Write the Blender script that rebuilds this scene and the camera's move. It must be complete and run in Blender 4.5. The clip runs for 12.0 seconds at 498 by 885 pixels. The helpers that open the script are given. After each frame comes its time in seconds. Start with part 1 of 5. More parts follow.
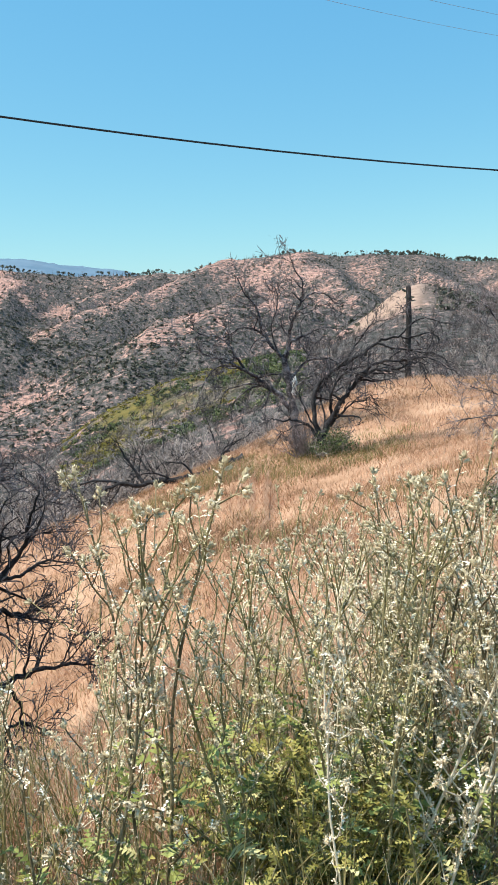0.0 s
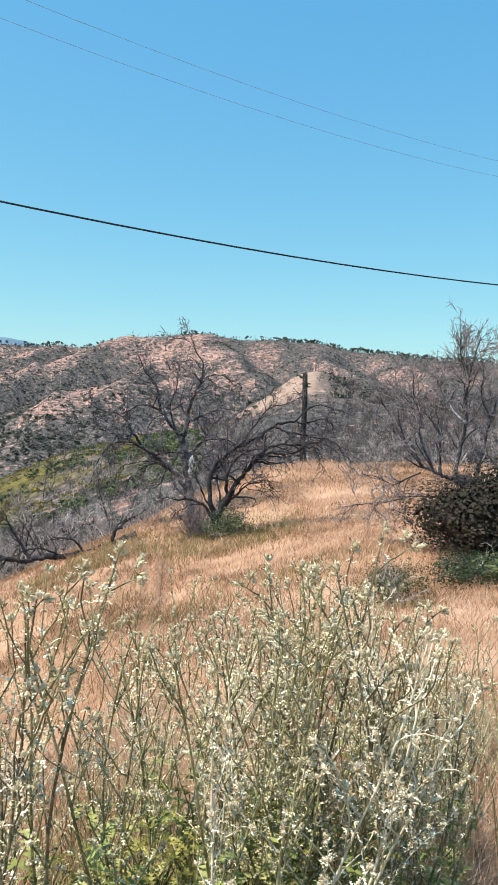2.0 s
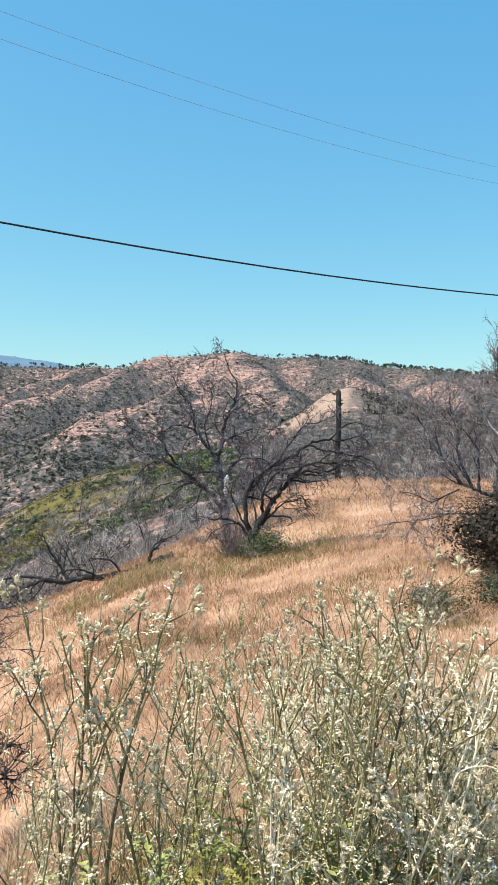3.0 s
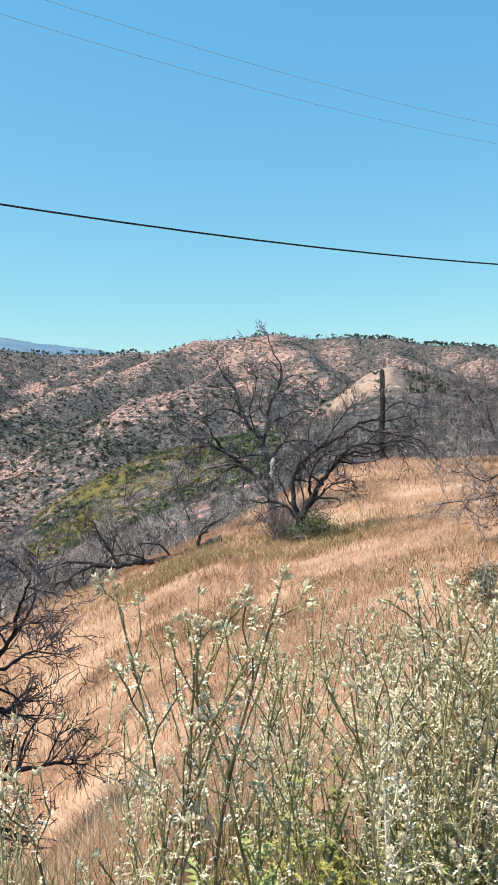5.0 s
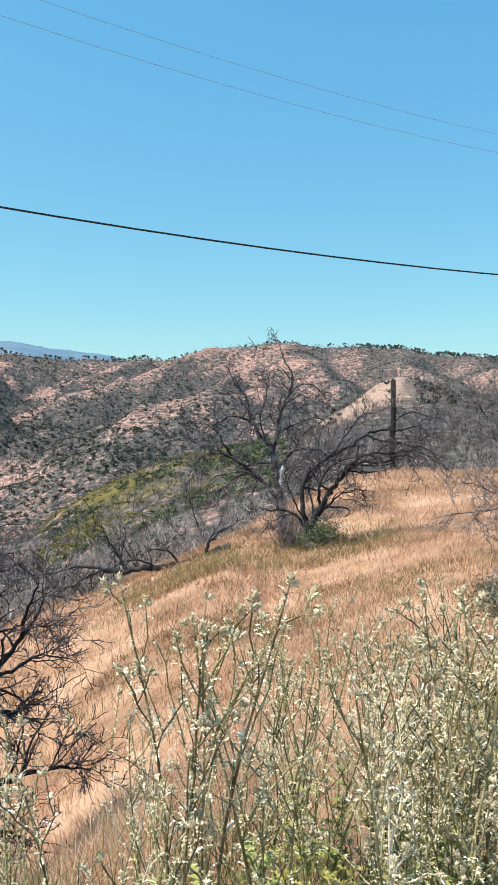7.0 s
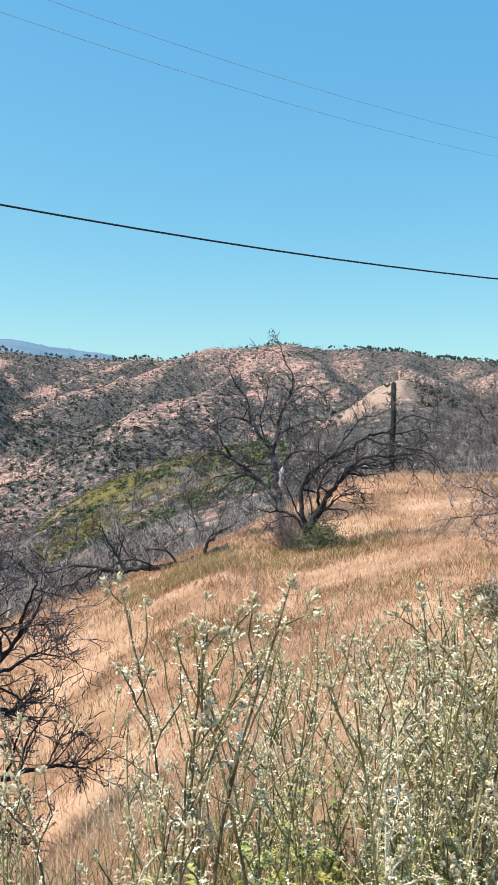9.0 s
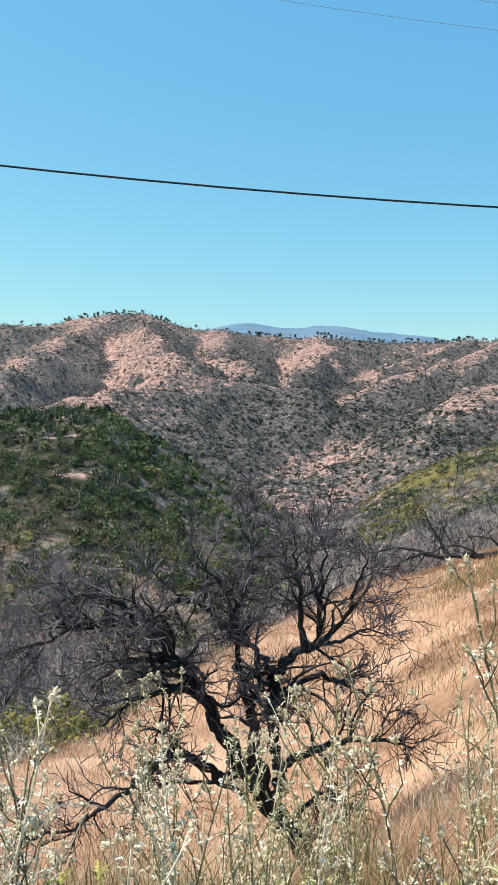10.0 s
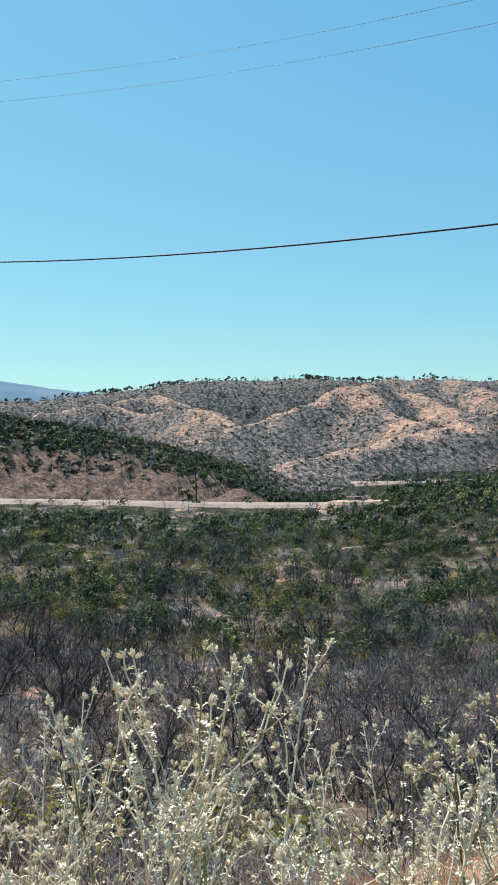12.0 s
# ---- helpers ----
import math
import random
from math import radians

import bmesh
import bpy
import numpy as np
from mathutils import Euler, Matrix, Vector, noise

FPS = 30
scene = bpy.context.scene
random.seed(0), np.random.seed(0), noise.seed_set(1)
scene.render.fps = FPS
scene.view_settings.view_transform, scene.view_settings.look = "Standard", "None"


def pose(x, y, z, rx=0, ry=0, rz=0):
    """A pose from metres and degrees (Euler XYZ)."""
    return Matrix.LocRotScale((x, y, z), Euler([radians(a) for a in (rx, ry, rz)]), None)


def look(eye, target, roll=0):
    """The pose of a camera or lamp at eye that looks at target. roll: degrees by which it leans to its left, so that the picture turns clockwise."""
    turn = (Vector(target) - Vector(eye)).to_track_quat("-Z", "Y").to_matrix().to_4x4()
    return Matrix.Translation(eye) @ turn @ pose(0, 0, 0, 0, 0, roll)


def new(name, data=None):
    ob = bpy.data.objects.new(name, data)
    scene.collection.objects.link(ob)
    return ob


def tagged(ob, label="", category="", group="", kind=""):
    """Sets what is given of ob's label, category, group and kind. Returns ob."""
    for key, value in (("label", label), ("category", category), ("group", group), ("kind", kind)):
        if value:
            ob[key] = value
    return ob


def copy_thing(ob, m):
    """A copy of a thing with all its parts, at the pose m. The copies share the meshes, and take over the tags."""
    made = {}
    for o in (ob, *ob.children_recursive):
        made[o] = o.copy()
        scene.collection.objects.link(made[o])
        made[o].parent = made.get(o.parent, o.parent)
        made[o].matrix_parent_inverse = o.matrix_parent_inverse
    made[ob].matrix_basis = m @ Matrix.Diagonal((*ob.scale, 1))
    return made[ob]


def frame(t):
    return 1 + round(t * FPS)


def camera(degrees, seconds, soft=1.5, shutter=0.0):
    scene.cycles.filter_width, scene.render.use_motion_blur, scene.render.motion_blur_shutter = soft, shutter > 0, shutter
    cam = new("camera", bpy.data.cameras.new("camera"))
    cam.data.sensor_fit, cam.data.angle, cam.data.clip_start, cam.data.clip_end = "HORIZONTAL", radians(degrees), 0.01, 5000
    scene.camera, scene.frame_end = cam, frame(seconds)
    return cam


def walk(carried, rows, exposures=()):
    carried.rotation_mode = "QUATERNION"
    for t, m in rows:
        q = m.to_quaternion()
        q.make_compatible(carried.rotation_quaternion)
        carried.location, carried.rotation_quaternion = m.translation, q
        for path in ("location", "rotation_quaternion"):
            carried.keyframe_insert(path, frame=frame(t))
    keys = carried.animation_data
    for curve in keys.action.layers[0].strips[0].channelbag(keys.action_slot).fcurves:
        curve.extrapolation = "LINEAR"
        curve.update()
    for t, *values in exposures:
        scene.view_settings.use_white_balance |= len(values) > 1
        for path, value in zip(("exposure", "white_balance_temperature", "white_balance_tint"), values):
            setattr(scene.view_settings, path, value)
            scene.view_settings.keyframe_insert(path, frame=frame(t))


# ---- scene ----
# The camera: one person standing at the roadside, turning on the spot.
cam = camera(35.54, 12.0, soft=1.6)
# seconds, x, y, z, turn to the left, tilt, roll
WALK = [
    (0.0, 0.190, -0.052, 1.544, 1.39, -8.44, -1.26),
    (0.5, 0.171, -0.049, 1.566, 1.33, -4.72, -0.06),
    (1.0, 0.199, -0.053, 1.564, -2.26, -2.81, 0.36),
    (1.5, 0.196, -0.056, 1.563, -5.28, -2.67, 0.94),
    (2.0, 0.182, -0.068, 1.565, -6.29, -2.61, 1.81),
    (2.5, 0.189, -0.070, 1.565, -6.10, -2.30, 1.68),
    (3.0, 0.135, -0.066, 1.591, -3.81, -1.35, 0.85),
    (3.2, 0.092, -0.045, 1.600, -2.21, -1.06, 0.20),
    (4.8, -0.002, 0.008, 1.599, -0.93, -2.63, -0.44),
    (5.0, -0.001, 0.008, 1.601, -0.80, -2.66, -0.55),
    (5.5, -0.005, 0.001, 1.603, -0.26, -2.47, -0.74),
    (6.0, 0.001, 0.003, 1.602, 0.02, -1.92, -0.15),
    (6.5, 0.000, 0.000, 1.600, 0.00, -2.00, 0.14),
    (7.0, 0.000, 0.000, 1.598, -0.06, -2.09, 0.34),
    (7.2, -0.001, -0.002, 1.600, -0.03, -1.98, 0.50),
    (9.0, -0.005, -0.007, 1.600, -0.08, -2.01, 1.09),
    (9.5, -0.008, -0.012, 1.594, 2.58, -2.65, 0.42),
    (9.7, -0.018, -0.020, 1.597, 9.42, -3.13, 0.50),
    (9.8, -0.033, -0.025, 1.595, 16.6, -3.10, 0.30),
    (10.0, -0.067, -0.038, 1.592, 23.27, -3.55, 0.57),
    (10.4, -0.085, -0.045, 1.589, 35.36, -5.69, 0.90),
    (10.5, -0.081, -0.050, 1.588, 38.92, -4.88, 0.23),
    (10.6, -0.078, -0.053, 1.588, 42.22, -3.94, -1.10),
    (11.0, -0.070, -0.070, 1.588, 47.06, -1.61, -2.38),
    (11.1, -0.062, -0.085, 1.589, 48.89, -0.95, -2.51),
    (11.3, -0.045, -0.105, 1.590, 52.13, -0.61, -2.56),
    (11.5, -0.040, -0.118, 1.591, 57.27, 0.65, -2.98),
    (12.0, -0.051, -0.127, 1.591, 64.71, 0.71, -1.67),
]
walk(cam, [(t, pose(x, y, z, 90 + tilt, 0, turn) @ pose(0, 0, 0, 0, 0, roll)) for t, x, y, z, turn, tilt, roll in WALK],
     exposures=[(0.0, 0.38), (9.2, 0.37), (10.5, 0.33), (12.0, 0.24)])

# ---- light ----
SUN_TURN, SUN_HEIGHT = 106.0, 60.0      # degrees: where the sun stands (turned to the left of +y), and how high
world = bpy.data.worlds.new("sky")
scene.world = world
world.use_nodes = True
wn = world.node_tree.nodes
sky = wn.new("ShaderNodeTexSky")
sky.sky_type = "NISHITA"
sky.sun_disc = False
sky.sun_elevation = radians(SUN_HEIGHT)
sky.sun_rotation = radians(-SUN_TURN)
sky.air_density, sky.dust_density, sky.ozone_density = 1.25, 0.4, 2.0
tint = wn.new("ShaderNodeMix")
tint.data_type, tint.blend_type = "RGBA", "MULTIPLY"
tint.inputs["Factor"].default_value = 1.0
tint.inputs["B"].default_value = (0.66, 0.745, 0.405, 1)
world.node_tree.links.new(sky.outputs["Color"], tint.inputs["A"])
clear = wn.new("ShaderNodeMix")
clear.data_type, clear.blend_type = "RGBA", "ADD"
clear.inputs["Factor"].default_value = 1.0
clear.inputs["B"].default_value = (0.0, 1.45, 4.1, 1)
world.node_tree.links.new(tint.outputs["Result"], clear.inputs["A"])
world.node_tree.links.new(clear.outputs["Result"], wn["Background"].inputs["Color"])
wn["Background"].inputs["Strength"].default_value = 0.1075
sun_lamp = bpy.data.lights.new("sun", "SUN")
sun_lamp.energy, sun_lamp.angle, sun_lamp.color = 5.0, radians(0.53), (1.0, 0.925, 0.82)
sun = new("sun", sun_lamp)
sh, st = radians(SUN_HEIGHT), radians(SUN_TURN)
sun_from = Vector((-math.sin(st) * math.cos(sh), math.cos(st) * math.cos(sh), math.sin(sh)))
sun.matrix_world = look(sun_from * 50, (0, 0, 0))

# ---- materials ----


def material(name, colours, scale=4.0, fine=40.0, rough=0.85, bump=0.4, per_piece=0.0, spec=0.2, coords="Object", dist=0.02, translucent=0.0):
    """A surface of two to four colours mixed by coarse and fine noise, with relief. per_piece: how much single islands vary."""
    m = bpy.data.materials.new(name)
    m.use_nodes = True
    n, l = m.node_tree.nodes, m.node_tree.links
    b = n["Principled BSDF"]
    b.inputs["Roughness"].default_value = rough
    b.inputs["Specular IOR Level"].default_value = spec
    co = n.new("ShaderNodeTexCoord")
    big, small = n.new("ShaderNodeTexNoise"), n.new("ShaderNodeTexNoise")
    for node, s, d in ((big, scale, 6.0), (small, fine, 5.0)):
        node.inputs["Scale"].default_value, node.inputs["Detail"].default_value = s, d
        node.inputs["Roughness"].default_value = 0.65
        l.new(co.outputs[coords], node.inputs["Vector"])
    mix = n.new("ShaderNodeMath")
    mix.operation = "MULTIPLY_ADD"
    l.new(small.outputs["Fac"], mix.inputs[0])
    mix.inputs[1].default_value = 0.55
    l.new(big.outputs["Fac"], mix.inputs[2])
    value = mix.outputs[0]
    shift = 0.275
    if per_piece:
        geo = n.new("ShaderNodeNewGeometry")
        add = n.new("ShaderNodeMath")
        add.operation = "MULTIPLY_ADD"
        l.new(geo.outputs["Random Per Island"], add.inputs[0])
        add.inputs[1].default_value = per_piece
        l.new(value, add.inputs[2])
        value = add.outputs[0]
        shift += per_piece / 2
    ramp = n.new("ShaderNodeValToRGB")
    cr = ramp.color_ramp
    lo, hi = 0.3 + shift - per_piece * 0.3, 0.7 + shift + per_piece * 0.3
    for i, c in enumerate(colours):
        at = (lo + (hi - lo) * i / (len(colours) - 1)) / 1.6
        if i < 2:
            e = cr.elements[i]
            e.position = at
        else:
            e = cr.elements.new(at)
        e.color = (*c, 1)
    sc = n.new("ShaderNodeMath")
    sc.operation = "MULTIPLY"
    sc.inputs[1].default_value = 1 / 1.6
    l.new(value, sc.inputs[0])
    l.new(sc.outputs[0], ramp.inputs["Fac"])
    l.new(ramp.outputs["Color"], b.inputs["Base Color"])
    if bump:
        bn = n.new("ShaderNodeBump")
        bn.inputs["Strength"].default_value, bn.inputs["Distance"].default_value = bump, dist
        l.new(small.outputs["Fac"], bn.inputs["Height"])
        l.new(bn.outputs["Normal"], b.inputs["Normal"])
    if translucent:
        tr, ms = n.new("ShaderNodeBsdfTranslucent"), n.new("ShaderNodeMixShader")
        l.new(ramp.outputs["Color"], tr.inputs["Color"])
        ms.inputs["Fac"].default_value = translucent
        l.new(b.outputs["BSDF"], ms.inputs[1])
        l.new(tr.outputs["BSDF"], ms.inputs[2])
        l.new(ms.outputs["Shader"], n["Material Output"].inputs["Surface"])
    return m


charred = material("charred_wood", [(0.012, 0.011, 0.012), (0.026, 0.025, 0.027), (0.1, 0.095, 0.1)], 3, 45, 0.8, 0.8)
burnt_bark = material("burnt_bark", [(0.016, 0.015, 0.018), (0.055, 0.051, 0.057), (0.4, 0.375, 0.385)], 2.6, 30, 0.8, 0.8)
grey_twigs = material("dead_grey_twigs", [(0.13, 0.103, 0.092), (0.39, 0.325, 0.29), (0.72, 0.625, 0.565)], 1.1, 9, 0.85, 0, per_piece=0.25)
dark_twigs = material("burnt_twigs", [(0.026, 0.023, 0.026), (0.075, 0.068, 0.074), (0.24, 0.215, 0.22)], 1.1, 9, 0.85, 0, per_piece=0.25)
black_twigs = material("charred_twigs", [(0.01, 0.009, 0.01), (0.028, 0.026, 0.028), (0.09, 0.083, 0.085)], 1.5, 12, 0.8, 0, per_piece=0.3)
mauve_twigs = material("mauve_grey_twigs", [(0.03, 0.024, 0.022), (0.12, 0.096, 0.088), (0.38, 0.318, 0.29)], 1.1, 9, 0.85, 0, per_piece=0.3)
brown_twigs = material("dead_brown_twigs", [(0.085, 0.07, 0.07), (0.22, 0.185, 0.185), (0.45, 0.385, 0.375)], 1.1, 9, 0.85, 0, per_piece=0.25)
bare_wood = material("bleached_bare_wood", [(0.12, 0.11, 0.105), (0.3, 0.28, 0.27), (0.5, 0.48, 0.46)], 3, 40, 0.7, 0.4)
straw = material("dry_grass", [(0.33, 0.168, 0.1), (0.6, 0.365, 0.235), (0.86, 0.63, 0.46)], 0.35, 3, 0.75, 0, per_piece=0.4, translucent=0.3)
pale_straw = material("pale_straw", [(0.3, 0.23, 0.14), (0.55, 0.44, 0.29), (0.78, 0.66, 0.48)], 0.7, 9, 0.75, 0, per_piece=0.5, translucent=0.25)
green_grass = material("olive_grass", [(0.13, 0.115, 0.045), (0.26, 0.225, 0.09), (0.45, 0.37, 0.18)], 0.7, 9, 0.75, 0, per_piece=0.5, translucent=0.25)
shrub_leaf = material("chaparral_leaves", [(0.018, 0.03, 0.013), (0.065, 0.093, 0.036), (0.27, 0.285, 0.115)], 0.35, 1.5, 0.6, 0, per_piece=0.35, translucent=0.12)
dark_leaf = material("dark_chaparral_leaves", [(0.01, 0.018, 0.009), (0.03, 0.046, 0.02), (0.1, 0.125, 0.05)], 0.35, 1.5, 0.6, 0, per_piece=0.25, translucent=0.1)
olive_leaf = material("olive_chaparral_leaves", [(0.04, 0.05, 0.016), (0.12, 0.135, 0.042), (0.3, 0.3, 0.11)], 0.35, 1.5, 0.6, 0, per_piece=0.25, translucent=0.12)
far_leaf = material("far_scrub_leaves", [(0.035, 0.042, 0.03), (0.085, 0.09, 0.065), (0.19, 0.18, 0.14)], 0.05, 1.5, 0.7, 0, per_piece=0.5, translucent=0.15)
yellow_leaf = material("yellow_green_leaves", [(0.075, 0.068, 0.014), (0.22, 0.188, 0.036), (0.44, 0.365, 0.085)], 0.3, 2.5, 0.6, 0, per_piece=0.5, translucent=0.25)
thistle_stem = material("thistle_stem", [(0.06, 0.052, 0.022), (0.24, 0.21, 0.095), (0.64, 0.56, 0.35)], 6, 60, 0.6, 0.2, per_piece=0.3)
brown_stem = material("dry_thistle_stem", [(0.05, 0.04, 0.02), (0.17, 0.14, 0.075), (0.46, 0.39, 0.24)], 6, 60, 0.7, 0.2, per_piece=0.3)
thistle_leaf = material("thistle_leaves", [(0.16, 0.19, 0.045), (0.38, 0.41, 0.13), (0.72, 0.66, 0.34)], 5, 30, 0.55, 0.2, per_piece=0.8, translucent=0.14)
thistle_bit = material("thistle_stem_leaves", [(0.1, 0.092, 0.04), (0.42, 0.37, 0.19), (0.74, 0.65, 0.42), (0.95, 0.86, 0.64)], 8, 60, 0.7, 0.2, per_piece=1.0, translucent=0.14)
thistle_dry = material("dry_thistle_bracts", [(0.09, 0.068, 0.04), (0.52, 0.435, 0.27), (0.88, 0.79, 0.61), (0.99, 0.93, 0.8)], 8, 60, 0.75, 0.2, per_piece=0.9, translucent=0.14)
thistle_head = material("thistle_heads", [(0.3, 0.24, 0.14), (0.64, 0.535, 0.36), (0.92, 0.81, 0.6), (0.99, 0.93, 0.77)], 30, 90, 0.75, 0.2, per_piece=0.7, translucent=0.14)
thistle_bud = material("thistle_buds", [(0.16, 0.125, 0.065), (0.46, 0.38, 0.23), (0.76, 0.65, 0.44), (0.95, 0.86, 0.67)], 30, 90, 0.75, 0.2, per_piece=0.7, translucent=0.12)
thistle_fluff = material("thistle_down", [(0.62, 0.55, 0.45), (0.88, 0.8, 0.68)], 8, 60, 0.9, 0, per_piece=0.3, translucent=0.3)
pole_wood = material("charred_pole_wood", [(0.015, 0.013, 0.013), (0.04, 0.034, 0.032), (0.08, 0.07, 0.065)], 3, 30, 0.85, 0.6)
cable = material("black_cable", [(0.015, 0.022, 0.027), (0.03, 0.042, 0.05)], 4, 40, 0.6, 0.2)
wire_metal = material("thin_wire", [(0.22, 0.27, 0.32), (0.34, 0.39, 0.44)], 4, 40, 0.5, 0)
asphalt = material("pale_worn_road", [(0.24, 0.18, 0.145), (0.36, 0.28, 0.23), (0.46, 0.37, 0.31)], 0.08, 1.2, 0.9, 0.2)
concrete = material("dusty_concrete", [(0.25, 0.2, 0.165), (0.38, 0.31, 0.26), (0.48, 0.41, 0.35)], 0.4, 4, 0.9, 0.2)

# ---- helpers for shapes ----
rng = np.random.default_rng(7)


class Soup:
    """Collects vertices and faces of many small pieces, to make one mesh of them."""

    def __init__(self):
        self.v, self.t, self.q, self.n = [], [], [], 0

    def add(self, v, tris=None, quads=None):
        v = np.asarray(v, float).reshape(-1, 3)
        if tris is not None and len(tris):
            self.t.append(np.asarray(tris).reshape(-1, 3) + self.n)
        if quads is not None and len(quads):
            self.q.append(np.asarray(quads).reshape(-1, 4) + self.n)
        self.v.append(v)
        self.n += len(v)

    def mesh(self, name, mat, smooth=False):
        me = bpy.data.meshes.new(name)
        v = np.concatenate(self.v) if self.v else np.zeros((0, 3))
        t = np.concatenate(self.t) if self.t else np.zeros((0, 3), int)
        q = np.concatenate(self.q) if self.q else np.zeros((0, 4), int)
        me.vertices.add(len(v))
        me.vertices.foreach_set("co", v.astype(np.float32).ravel())
        me.loops.add(t.size + q.size)
        me.loops.foreach_set("vertex_index", np.concatenate([t.ravel(), q.ravel()]).astype(np.int32))
        me.polygons.add(len(t) + len(q))
        me.polygons.foreach_set("loop_start", np.concatenate([np.arange(len(t)) * 3, t.size + np.arange(len(q)) * 4]).astype(np.int32))
        me.polygons.foreach_set("use_smooth", np.full(len(t) + len(q), smooth))
        me.update(calc_edges=True)
        for one in mat if isinstance(mat, (list, tuple)) else [mat]:
            me.materials.append(one)
        return me


def tube(soup, pts, radii, sides=4, cap=True):
    """A tapered, bent tube along pts."""
    pts, radii = np.asarray(pts, float), np.asarray(radii, float)
    d = np.gradient(pts, axis=0)
    d /= np.linalg.norm(d, axis=1)[:, None] + 1e-9
    ref = np.array([0.31, 0.83, 0.46]) if abs(d[0] @ [0.31, 0.83, 0.46]) < 0.9 else np.array([1.0, 0, 0])
    u = np.cross(d, ref)
    u /= np.linalg.norm(u, axis=1)[:, None] + 1e-9
    w = np.cross(d, u)
    a = np.arange(sides) * 2 * np.pi / sides
    ring = np.cos(a)[None, :, None] * u[:, None] + np.sin(a)[None, :, None] * w[:, None]
    v = (pts[:, None] + radii[:, None, None] * ring).reshape(-1, 3)
    i = np.arange(len(pts) - 1)[:, None] * sides
    j = np.arange(sides)[None]
    k = (j + 1) % sides
    quads = np.stack([i + j, i + k, i + sides + k, i + sides + j], -1).reshape(-1, 4)
    tris = []
    if cap:
        tip = len(v)
        v = np.vstack([v, pts[-1] + d[-1] * radii[-1]])
        base = (len(pts) - 1) * sides
        tris = [(base + s, base + (s + 1) % sides, tip) for s in range(sides)]
    soup.add(v, tris, quads)


def bent(start, way, length, steps, wander, lift=0.0):
    """Points of a crooked branch."""
    p, d = np.array(start, float), np.array(way, float)
    d /= np.linalg.norm(d)
    out = [p.copy()]
    for _ in range(steps):
        d = d + rng.normal(0, wander, 3) + np.array([0, 0, lift])
        d /= np.linalg.norm(d)
        p = p + d * length / steps
        out.append(p.copy())
    return np.array(out)


def sliver(soup, pts, radii):
    """A thin twig: a narrow strip along pts, turned at random."""
    d = pts[-1] - pts[0]
    u = np.cross(d, rng.normal(0, 1, 3))
    u /= np.linalg.norm(u) + 1e-9
    n = len(pts)
    k = np.asarray(radii)[:, None]
    i = np.arange(n - 1)
    soup.add(np.concatenate([pts - u * k, pts + u * k]), None, np.stack([i, i + 1, i + n + 1, i + n], -1))


def part(name, me, parent, label="", kind=""):
    ob = new(name, me)
    ob.parent = parent
    return tagged(ob, label, kind=kind)


def polar(turn, r):
    """x, y of a place r metres away, turned to the left of +y by so many degrees."""
    a = np.radians(turn)
    return -r * np.sin(a), r * np.cos(a)


def hashed(i, j, s):
    h = (i.astype(np.int64) * 374761393 + j.astype(np.int64) * 668265263 + s * 974634777) & 0x7FFFFFFF
    h = ((h ^ (h >> 13)) * 1274126177) & 0x7FFFFFFF
    return ((h ^ (h >> 16)) & 0xFFFF) / 65535.0


def soft_noise(x, y, s=0):
    """Value noise, 0 to 1, of arrays."""
    x, y = np.asarray(x, float), np.asarray(y, float)
    i, j = np.floor(x), np.floor(y)
    fx, fy = x - i, y - j
    fx, fy = fx * fx * (3 - 2 * fx), fy * fy * (3 - 2 * fy)
    a, b = hashed(i, j, s), hashed(i + 1, j, s)
    c, d = hashed(i, j + 1, s), hashed(i + 1, j + 1, s)
    return (a * (1 - fx) + b * fx) * (1 - fy) + (c * (1 - fx) + d * fx) * fy


def fbm(x, y, s=0, octaves=4):
    out, amp, tot = 0.0, 1.0, 0.0
    for o in range(octaves):
        out = out + amp * soft_noise(x * 2 ** o, y * 2 ** o, s + o * 17)
        tot += amp
        amp *= 0.5
    return out / tot


def ridged(x, y, s=0, octaves=4):
    out, amp, tot = 0.0, 1.0, 0.0
    for o in range(octaves):
        out = out + amp * (1 - np.abs(2 * soft_noise(x * 2 ** o, y * 2 ** o, s + o * 13) - 1))
        tot += amp
        amp *= 0.5
    return out / tot


# ---- the lie of the land: heights along lines of sight, from near to far ----
EYE = 1.6


def curve(turn, *pairs):
    xs, ys = zip(*pairs)
    return np.interp(turn, xs, ys)


def rise(r, degrees):
    return EYE + r * np.tan(np.radians(degrees))


